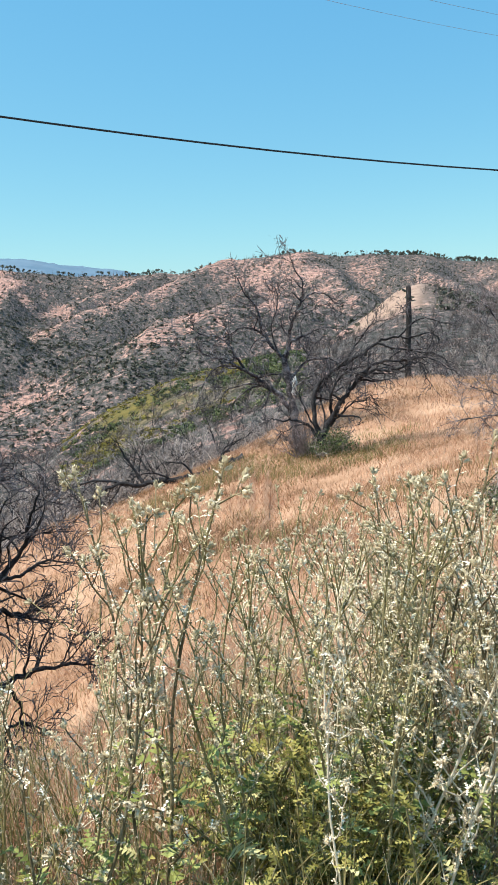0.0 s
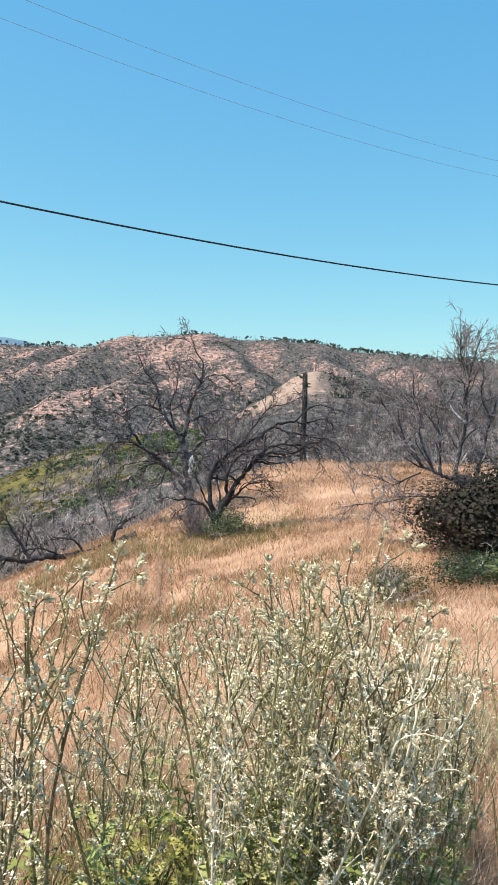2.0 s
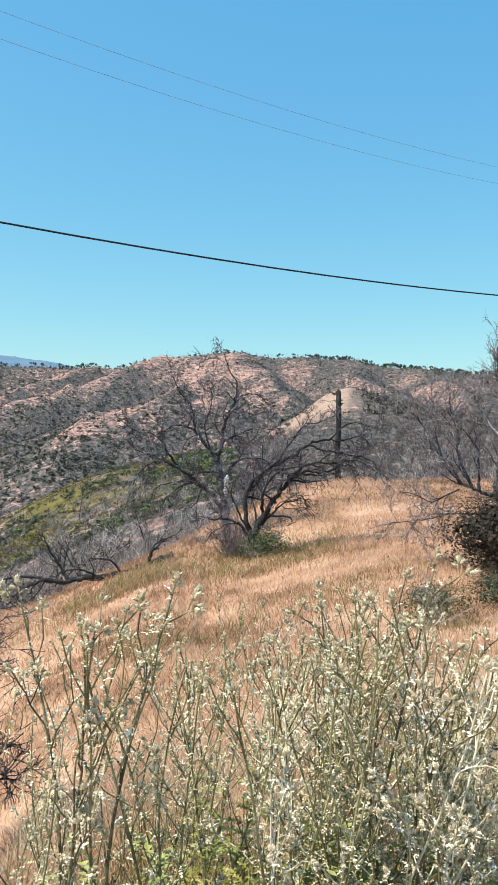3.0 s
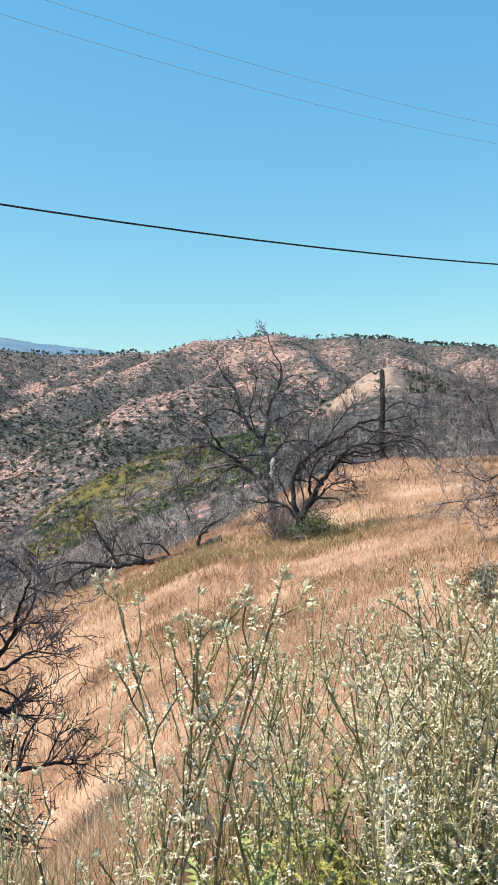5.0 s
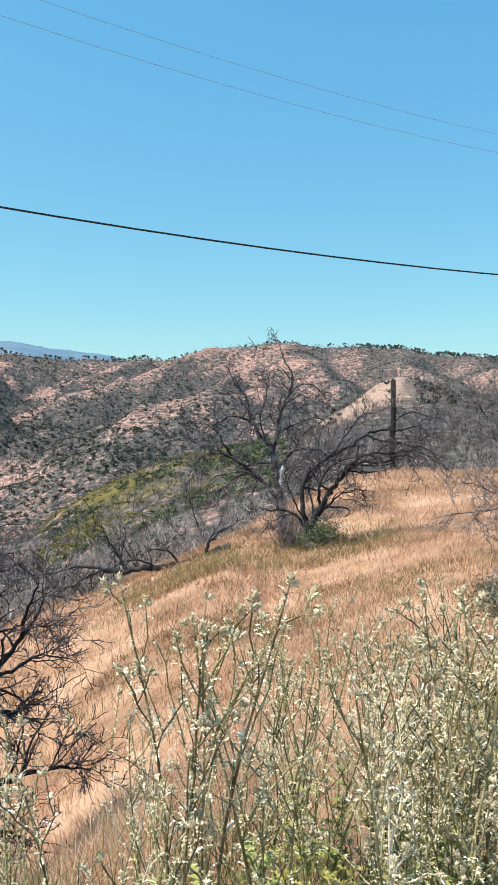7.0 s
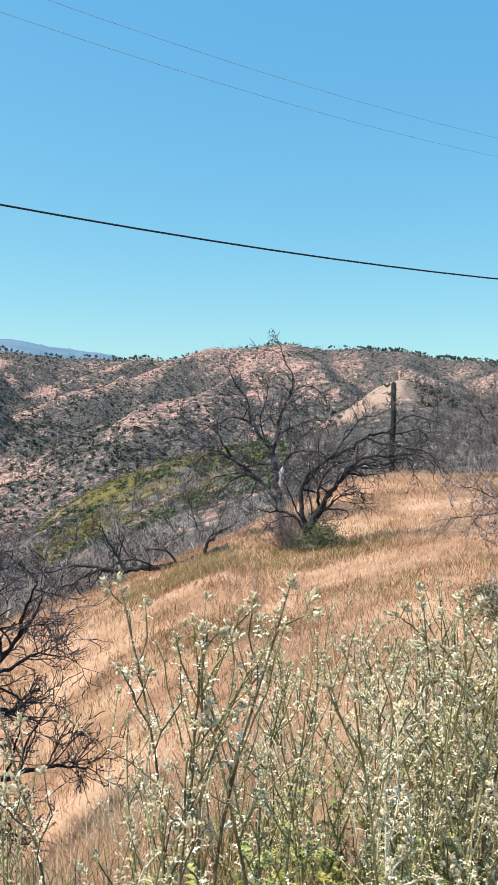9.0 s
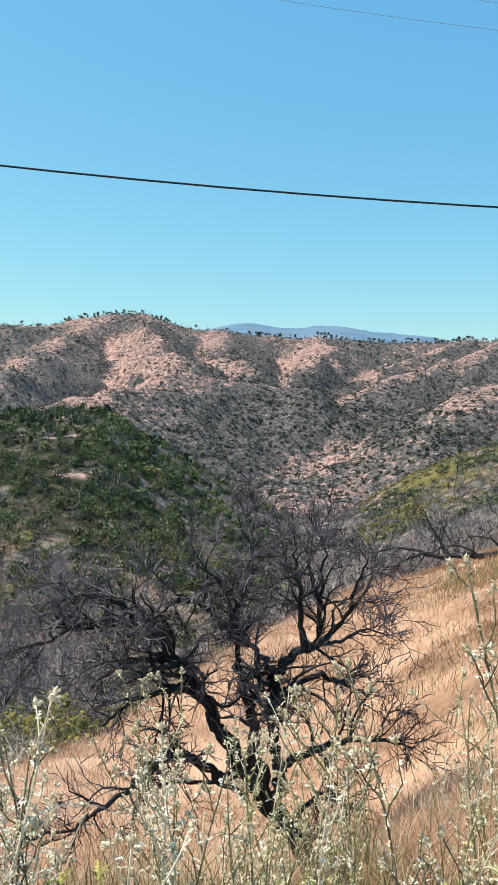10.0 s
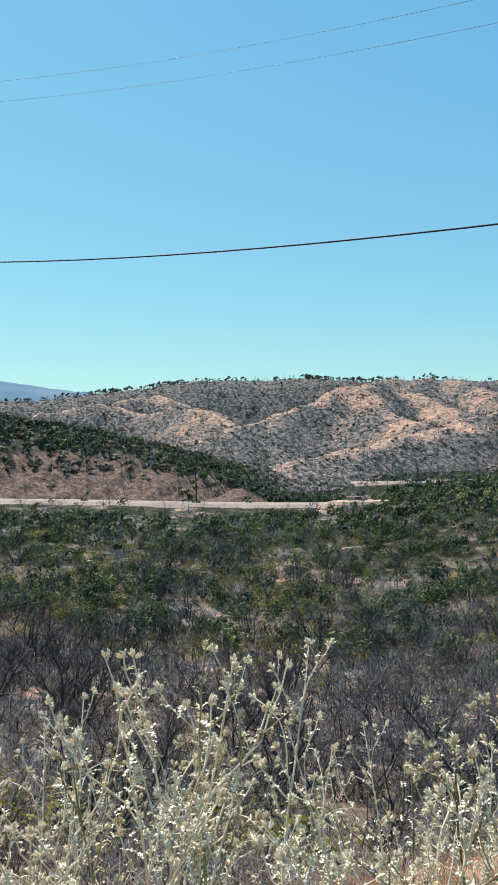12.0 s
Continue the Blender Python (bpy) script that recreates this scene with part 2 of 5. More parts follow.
def land_nodes(turn):
    """For each direction: distances and heights of shoulder, field, its brow, the ravine, the knolls, spurs, the ridge and far hills."""
    one = np.ones_like(turn)
    r2, z2 = np.minimum(8, curve(turn, (34, 8), (52, 4.9), (60, 4.2), (90, 4))), curve(turn, (-30, -.55), (-20, -.65), (-8, -.9), (0, -1.2), (8, -1.8), (14, -2.35), (20, -2.95), (30, -3.1), (45, -2.5), (52, -1.5), (60, -1.05), (90, -.95))
    r3 = curve(turn, (-22, 35), (-8, 30), (-1.6, 27), (6, 24), (10, 24), (16, 22), (21, 17), (26, 14), (34, 12), (45, 9.5), (52, 7), (60, 5.5), (90, 5))
    e3 = curve(turn, (-22, -3.8), (-14.7, -4.1), (-10.7, -4.1), (-7.4, -4.7), (-5, -5.9), (-1.6, -7.6), (1.7, -9.3), (6, -10.9), (10, -12.8), (15.6, -14.2), (21, -17), (26, -19.5), (30, -21.8), (34.6, -24.5), (45, -26), (52, -28), (60, -30), (90, -30))
    z3 = rise(r3, e3)
    r2b = 0.6 * r3 + 0.4 * r2
    z2b = np.where(turn < 0, curve(turn, (-22, -1.0), (-15, -1.15), (-8, -1.7), (0, -2.25)), 0.5 * z2 + 0.5 * z3)
    r4, z4 = 75 * one, curve(turn, (-25, -7), (-10, -9), (0, -13), (10, -17), (20, -21), (30, -20), (40, -17), (50, -16.5), (65, -15), (90, -11))
    r5 = curve(turn, (0, 180), (40, 200), (57, 190), (90, 190))
    e5 = curve(turn, (-25, -.5), (-15, -.8), (-8, -1.2), (-2, -2), (2.5, -2.7), (6.7, -3.7), (10, -5.1), (12.4, -6.3), (16, -8.8), (20, -9.2), (25, -6.9), (28.2, -5.0), (32, -2.6), (33.8, -1.3), (37.7, -1.6), (42.7, -1.5), (46, -2.4), (49.7, -3.0), (54.6, -3.7), (57.8, -4.2), (63, -4.05), (69.5, -3.84), (82, -3), (95, -2.4))
    r6 = 300 * one
    e6 = curve(turn, (-25, -.5), (-18, 1.0), (-13.9, 1.75), (-10.5, 2.95), (-8.8, 1.6), (-7, .3), (-4.8, -1.2), (-3, -2.6), (6, -5), (14, -9), (26, -9), (31, -5.5), (38, -3.5), (44, -2.6), (47, -2.0), (54, -2.0), (58, -2.9), (61.6, -3.2), (64.4, -1.5), (70.6, .7), (76.6, 2.6), (82.4, 3.3), (95, 3.5))
    r7 = 560 * one
    e7 = curve(turn, (-25, 1.2), (-14, .9), (-5, .4), (0, -.2), (4, -.9), (10, -2.2), (16, -2.8), (22, -2.2), (28, -1.6), (34, -1.2), (40, -1.0), (46, -.6), (52, -.4), (58, -.8), (66, .2), (74, .8), (82, 1.6), (90, 2))
    r8 = 950 * one
    e8 = curve(turn, (-30, 3.7), (-23.7, 3.75), (-17.7, 3.9), (-14.6, 4.2), (-10.6, 4.7), (-7.4, 5.05), (-4.9, 5), (-2, 5.25), (1.3, 4.95), (3, 4.3), (6.3, 3.9), (9, 3.95), (13, 4.0), (16.8, 4.15), (21.7, 4.35), (25.9, 4.65), (29.2, 5.25), (31.2, 5.95), (34.4, 5.75), (37, 4.95), (41, 4.8), (44.5, 4.75), (48.3, 4.4), (51, 4.7), (56.3, 5.0), (61, 5.35), (67, 5.5), (71.7, 5.0), (76, 4.6), (79, 4.3), (83, 4.1), (95, 4.1))
    e10 = curve(turn, (-30, 2), (6, 2.5), (9.9, 3.85), (12, 3.95), (14.6, 4.22), (16.4, 4.5), (17.7, 4.65), (20.5, 4.25), (23.7, 4.82), (25.6, 4.4), (27.5, 4), (60, 2), (74, 4), (79, 4.6), (83, 5.2), (90, 5.2))
    rs = np.stack([0.3 * one, 1.1 * one, 3 * one, r2, r2b, r3, r3 * 1.25 + 3, r4, r5, r6, r7, 810 * one, r8, 1500 * one, 4000 * one, 4800 * one])
    z1 = curve(turn, (-30, -.25), (0, -.35), (25, -.6), (60, -.7), (90, -.6))
    zd = z3 - curve(turn, (-30, 1), (0, 2), (20, 2.5), (45, 3), (90, 2))
    zs = np.stack([0 * one, 0 * one, z1, z2, z2b, z3, zd, z4, rise(r5, e5), rise(r6, e6), rise(r7, e7), rise(810, .72 * e7 + .28 * e8), rise(r8, e8), rise(1500, 2.0 * one), rise(4000, e10), rise(4800, 2 * one)])
    return rs, zs


def slopes(x, y):
    """Slopes of a smooth curve through nodes that never overshoots (along the first axis)."""
    h, d = np.diff(x, axis=0), np.diff(y, axis=0) / np.diff(x, axis=0)
    m = np.zeros_like(y)
    same = d[1:] * d[:-1] > 0
    w1, w2 = 2 * h[1:] + h[:-1], h[1:] + 2 * h[:-1]
    with np.errstate(divide="ignore", invalid="ignore"):
        inner = (w1 + w2) / (w1 / d[:-1] + w2 / d[1:])
    m[1:-1] = np.where(same, inner, 0)
    m[0], m[-1] = d[0], d[-1]
    return m


def gully_at(px, py):
    """1 on the spines of the spurs, towards 0 in the gullies."""
    turn, r = np.degrees(np.arctan2(-px, py)), np.hypot(px, py)
    warp = fbm(px / 210, py / 210, 31) * 1.3
    return (0.66 * ridged(turn / 8.0 + r / 360 + warp, r / 560 + 2.2, 11, 3)
            + 0.34 * ridged(px / 130 + warp, py / 130 - warp, 19, 3))


# crests of the spurs that run down from the ridge: direction, degrees above the eye's level, distance
SPURS = [
    [(2.1, 4.9, 930), (7.4, 3.36, 840), (12.3, 1.34, 720), (14.6, -.1, 630)],
    [(-.5, 3.4, 860), (1.3, 2.71, 800), (5, 1.3, 700), (9, -.4, 610), (12, -2.0, 540)],
    [(-3, 1.9, 610), (1.5, 1.7, 560), (5, .88, 520), (7.5, -.95, 460), (10.6, -3.4, 400)],
    [(7.5, 3.9, 930), (11, 2.95, 860), (16.9, 1.36, 760), (19, .3, 690)],
    [(-3, 5.1, 940), (-4.5, 3.6, 800), (-6.5, 1.8, 680)],
    [(-10.5, 4.6, 930), (-12, 3.4, 760), (-14, 2.0, 640)],
    [(-17, 3.9, 930), (-19, 2.8, 700)],
    [(18, 4.1, 940), (16.8, 3.49, 850), (18.5, 2.4, 760), (20.5, .8, 670)],
    [(31.2, 5.6, 930), (30, 4.1, 820), (28.5, 2.7, 720)],
    [(26, 4.6, 940), (24.5, 3.0, 800), (23.5, 1.6, 690)],
    [(34.5, .5, 560), (29.6, 1.53, 600), (24.2, 1.0, 600), (18.8, .5, 600)],
]
SPURS_WEST = [
    [(35.3, 5.15, 930), (41.9, 4.14, 840), (47.4, 2.31, 700), (52.8, .87, 580), (60.9, -.5, 480)],
    [(35, 5.0, 920), (36.6, 3.87, 830), (39.5, 2.38, 720), (42, .84, 600), (44, -.6, 520)],
    [(49.5, 4.7, 930), (48.5, 4.6, 880), (46.9, 2.3, 760)],
    [(54, 4.9, 930), (57.1, 4.6, 760), (60.8, 3.4, 700), (64.7, 2.0, 640)],
    [(57.1, 4.6, 760), (54.8, 3.4, 700), (52.2, 1.9, 640)],
    [(51.5, 4.9, 940), (53.5, 4.2, 850), (48.9, 2.39, 720)],
    [(80, 2.8, 700), (74.8, 4.05, 720), (70.5, 2.9, 680), (66.4, 1.9, 640)],
    [(73.5, 4.2, 800), (71.7, 4.6, 820), (69.2, 3.7, 760), (66, 2.3, 700)],
]


def spurs_at(px, py):
    """Heights of the spurs with falling sides, and 1 on their crests towards 0 below them."""
    qx = px + (fbm(px / 90, py / 90, 201) - .5) * 46 + (fbm(px / 26, py / 26, 203) - .5) * 14
    qy = py + (fbm(px / 90, py / 90, 205) - .5) * 46 + (fbm(px / 26, py / 26, 207) - .5) * 14
    steep = .36 + .34 * ridged(px / 75, py / 75, 209, 3)
    top, near = np.full(px.shape, -999.0), np.zeros(px.shape)
    for crest in SPURS + SPURS_WEST:
        spots_of = [(*polar(t, r), EYE + r * math.tan(radians(e))) for t, e, r in crest]
        for (ax, ay, az), (bx, by, bz) in zip(spots_of[:-1], spots_of[1:]):
            dx, dy = bx - ax, by - ay
            f = np.clip(((qx - ax) * dx + (qy - ay) * dy) / (dx * dx + dy * dy), 0, 1)
            d = np.hypot(qx - ax - f * dx, qy - ay - f * dy)
            z = az + f * (bz - az) - steep * (np.sqrt(d * d + 100) - 10)
            near = np.where(z > top, np.exp(-d / 11), near)
            top = np.maximum(top, z)
    return top, near


def cut_at(turn, r, z):
    """1 on the bare road cut, 0 elsewhere."""
    up = np.degrees(np.arctan2(z - EYE, r))
    top = np.interp(turn, (61, 64, 68, 72, 76, 82, 95), (-5, -3.3, -1.6, -.4, .3, .6, .6)) + (fbm(turn * 1.3, r * 0, 97) - .5) * .9
    return np.clip((r - 194) / 3, 0, 1) * np.clip((330 - r) / 20, 0, 1) * np.clip((top - up) / .25, 0, 1) * (turn > 61)


def land(turn, r):
    """Heights for arrays of directions (degrees) and distances."""
    turn, r = np.broadcast_arrays(np.asarray(turn, float), np.asarray(r, float))
    shape = turn.shape
    turn, r = ((turn.ravel() + 180) % 360) - 180, r.ravel()
    inside = np.clip(turn, -30, 95)
    rs = zs = 0
    for off, wt in ((-1.2, .2), (-.5, .3), (.5, .3), (1.2, .2)):
        a, b = land_nodes(inside + off)
        rs, zs = rs + wt * a, zs + wt * b
    x, q = np.log(rs), np.log(np.clip(r, 0.3, 4800))
    m = slopes(x, zs)
    k = np.clip((q[None] >= x).sum(0) - 1, 0, len(x) - 2)
    i = np.arange(len(q))
    h = x[k + 1, i] - x[k, i]
    s = (q - x[k, i]) / h
    z = ((1 + 2 * s) * (1 - s) ** 2 * zs[k, i] + s * (1 - s) ** 2 * h * m[k, i]
         + s * s * (3 - 2 * s) * zs[k + 1, i] + s * s * (s - 1) * h * m[k + 1, i])
    # behind the camera the road runs level
    out = np.clip((np.abs(turn - 32) - 75) / 30, 0, 1) * (r < 60) + np.clip((np.abs(turn - 32) - 90) / 30, 0, 1) * (r >= 60)
    z = z * (1 - out) + out * (np.clip(r - 30, 0, 200) * 0.12)
    # lumps and gullies
    px, py = polar(turn, r)
    z = z + (fbm(px / 1.7, py / 1.7, 3) - .5) * 0.28 * np.clip((r - 1.5) / 4, 0, 1)
    wild = np.clip((r - 35) / 60, 0, 1)
    calm = np.exp(-((r - 193) / 9) ** 2) * (turn > 50) + np.exp(-((r - 236) / 8) ** 2) * (np.abs(turn - 49) < 9)
    z = z + wild * (1 - 0.95 * np.clip(calm, 0, 1)) * (fbm(px / 14, py / 14, 5) - .5) * 2.2
    crest = 1 - 0.85 * np.exp(-((r - 950) / 120) ** 2) - 0.6 * np.exp(-((r - 195) / 20) ** 2)
    far = np.clip((r - 150) / 300, 0, 1) * np.clip((2200 - r) / 800, 0.4, 1)
    z = z + 0.55 * far * crest * np.minimum(gully_at(px, py) - 0.88, 0.02) * np.clip(r * 0.13, 0, 100) * (1 - .65 * np.exp(-((turn - 25) / 7) ** 2) * np.clip((650 - r) / 150, 0, 1)) * (1 - np.clip((3 - turn) / 9, 0, 1) * np.clip((470 - r) / 120, 0, 1))
    some = np.flatnonzero((r > 330) & (r < 1050) & (out < .5))
    if len(some):
        top, near = spurs_at(px[some], py[some])
        west = np.clip((turn[some] - 42) / 5, 0, 1) * np.clip((r[some] - 400) / 90, 0, 1) * np.clip((900 - r[some]) / 70, 0, 1)
        z[some] -= west * 24 * (1 - near ** .2)
        lift = top - z[some]
        z[some] += np.where(lift > 0, lift, 0) + 7 * np.exp(-np.abs(lift) / 7) * .5
    fine = ridged(px / 52 + 3.1, py / 52 - 1.7, 23, 3) - 0.75
    z = z + far * crest * fine * np.clip(r * np.where(turn > 40, .015, .024), 0, 20) * (1 - np.clip((-4 - turn) / 3, 0, 1) * (r < 350))
    bench = np.exp(-((r - 238) / 9) ** 4) * np.clip((58.6 - turn) / 1.4, 0, 1) * np.clip((turn - 43) / 3, 0, 1)
    z = z + bench * (rise(238, -2.55) - z)
    bare = cut_at(turn, r, z)
    z = z + bare * (ridged(turn * .75 + r * .075, r / 60, 107, 3) - .7) * 5
    return z.reshape(shape)


def ground_at(x, y):
    return land(np.degrees(np.arctan2(-np.asarray(x, float), np.asarray(y, float))), np.hypot(x, y))


def foot(turn, degrees, near=3.0):
    """How far away the ground lies that shows so many degrees above the eye's level in that direction."""
    r = np.geomspace(near, 600, 3000)
    seen = np.degrees(np.arctan2(land(np.full_like(r, turn), r) - EYE, r))
    hit = np.flatnonzero(seen >= degrees)
    return float(r[hit[0]]) if len(hit) else 600.0


def valley_at(turn, r, z):
    """1 in the wooded bottom of the far valley."""
    up = np.degrees(np.arctan2(z - EYE, r))
    px, py = polar(turn, r)
    mid = np.interp(turn, (0, 4, 9, 14, 18, 24, 32), (-2.0, -2.3, -3.0, -2.2, -1.2, -2.5, -3.5)) + (fbm(px / 50, py / 50, 103) - .5) * 3.0
    return np.exp(-((up - mid) / 2.2) ** 2) * np.clip((turn - 1) / 4, 0, 1) * np.clip((34 - turn) / 6, 0, 1) * np.clip((r - 220) / 40, 0, 1) * np.clip((800 - r) / 100, 0, 1)


def cover_at(x, y):
    """How thickly scrub grows: most on the slopes turned from the sun and in gullies, least on crests."""
    h = 5.0
    z = ground_at(x, y)
    sunny = ((z - ground_at(x + h, y)) * sun_from.x + (z - ground_at(x, y + h)) * sun_from.y) / h
    px, py = np.asarray(x, float), np.asarray(y, float)
    crest = np.zeros(px.shape)
    some = np.hypot(px, py) > 330
    if some.any():
        crest[some] = spurs_at(px[some], py[some])[1]
    px_turn = np.degrees(np.arctan2(-px, py))
    return np.clip(.7 + .16 * np.clip((17 - px_turn) / 5, 0, 1) - np.where(px_turn > 38, 2.3, 1.4) * np.clip(sunny, -.35, .35) - .42 * crest - .75 * np.clip((px_turn - 42) / 5, 0, 1) * (crest ** .3 - .45) * some + 1.5 * (fbm(px / 38, py / 38, 91) - .5), .12, 1.1)


def build_ground():
    fine = np.linspace(-28, 90, 430)
    rest = np.linspace(90, 332, 60)[1:-1]
    turn = np.concatenate([fine, rest])
    r = np.concatenate([np.geomspace(0.3, 40, 90)[:-1], np.geomspace(40, 1250, 240)[:-1], np.geomspace(1250, 4800, 40)])
    T, R = np.meshgrid(turn, r)
    z = land(T, R)
    x, y = polar(T, R)
    nt, nr = len(turn), len(r)
    i = np.arange(nr - 1)[:, None] * nt
    j = np.arange(nt)[None]
    k = (j + 1) % nt
    soup = Soup()
    v = np.vstack([np.stack([x, y, z], -1).reshape(-1, 3), [[0, 0, 0]]])
    hub = len(v) - 1
    soup.add(v, np.stack([np.full(nt, hub), np.arange(nt), (np.arange(nt) + 1) % nt], -1),
             np.stack([i + j, i + nt + j, i + nt + k, i + k], -1).reshape(-1, 4)[:, ::-1])
    soup.t = [t[:, ::-1] for t in soup.t]
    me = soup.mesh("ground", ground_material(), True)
    # where dry grass grows, and where the knolls are green
    Tn = ((T + 180) % 360) - 180
    brow = land_nodes(np.clip(Tn.ravel(), -30, 95))[0][5].reshape(T.shape)
    field = np.clip((brow * 1.08 - R) / (brow * 0.12), 0, 1)
    field = np.where(np.abs(Tn - 32) > 75, np.clip((30 - R) / 5, 0, 1), field)
    green = np.clip((R - 62) / 25, 0, 1) * np.clip((330 - R) / 60, 0, 1) * np.clip((Tn - 22) / 6, 0, 1) * np.clip((np.where((Tn > 61) & (R < 120), .63, np.where(Tn < 42, .58, .69)) - fbm(x / 9, y / 9, 77)) * 10, 0, 1)
    yellow = np.clip((R - 120) / 25, 0, 1) * np.clip((230 - R) / 30, 0, 1) * np.clip((14 - Tn) / 2, 0, 1) * np.clip((Tn + 1) / 3, 0, 1) * np.clip(3 * fbm(x / 9, y / 9, 101) - .7, 0, 1)
    pale = (.25 + .75 * np.clip((Tn + 11.6) / .8, 0, 1)) * np.clip((Tn + 15) / 1.5, 0, 1) * np.clip((-6.2 - Tn) / .8, 0, 1) * np.clip((R - 215) / 20, 0, 1) * np.clip((330 - R) / 20, 0, 1)
    bank = np.clip((Tn - 49.5) / 1.5, 0, 1) * np.clip((58.5 - Tn) / 1, 0, 1) * np.clip((R - 241) / 3, 0, 1) * np.clip((282 - R) / 10, 0, 1) * np.clip(5 * fbm(x / 8, y / 8, 109) - 1.6, 0, 1)
    pale = np.maximum(pale, bank)
    # mountains that get the blue haze of distance painted on
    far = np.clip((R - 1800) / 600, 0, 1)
    veg = np.full(R.shape, .6)
    outside = (R > 150) & (R < 1300)
    veg[outside] = cover_at(x[outside], y[outside])
    veg = np.clip(veg + 0.75 * valley_at(Tn, R, z) + 0.15 * np.clip((-4 - Tn) / 5, 0, 1), 0.2, 1.2)
    back = 0.35 * np.clip((Tn - 43) / 5, 0, 1) * np.clip((R - 820) / 60, 0, 1) + 0.15 * np.clip((-3 - Tn) / 4, 0, 1) * np.clip((R - 480) / 80, 0, 1)
    veg = np.clip(veg + back, 0.2, 1.2)
    veg = np.where(R < 150, np.where(Tn < -1, 1.0, np.where(Tn < 24, .9, .82)), veg)
    veg = np.where((R >= 150) & (R < 260) & (Tn > 2) & (Tn < 24), np.maximum(veg, .85), veg)
    veg = np.where((Tn < -11) & (R < 420), np.maximum(veg, 1.0), veg)
    tan_soil = np.clip((Tn - 34) / 16, 0, 1)
    litter = np.clip((Tn + 6) / 12, 0, 1) * np.clip((115 - R) / 40, 0, 1) * np.clip(0.5 + 9 * (fbm(x / 6, y / 6, 41) - 0.47 - .07 * np.clip((Tn - 42) / 6, 0, 1)), 0, 1)
    # ground under the thistles, toned down for the shade between them
    verge = np.clip((np.interp(Tn, (-8, 0, 30, 42), (4.4, 2.5, 2.5, 4.4)) - R) / 1.4, 0, 1) * np.clip(0.3 + 3 * (fbm(x / .6, y / .6, 95) - 0.35), 0.2, 1) * np.clip((84 - np.abs(Tn - 32)) / 14, 0, 1)
    cut = cut_at(Tn, R, z)
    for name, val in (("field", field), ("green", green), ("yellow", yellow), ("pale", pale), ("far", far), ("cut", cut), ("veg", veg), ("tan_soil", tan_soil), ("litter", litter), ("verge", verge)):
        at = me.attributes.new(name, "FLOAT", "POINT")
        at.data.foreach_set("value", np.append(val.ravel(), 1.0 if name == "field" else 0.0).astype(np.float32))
    return tagged(new("ground", me), "burnt hills of pinkish soil with a dry grass field", "ground", kind="structure")


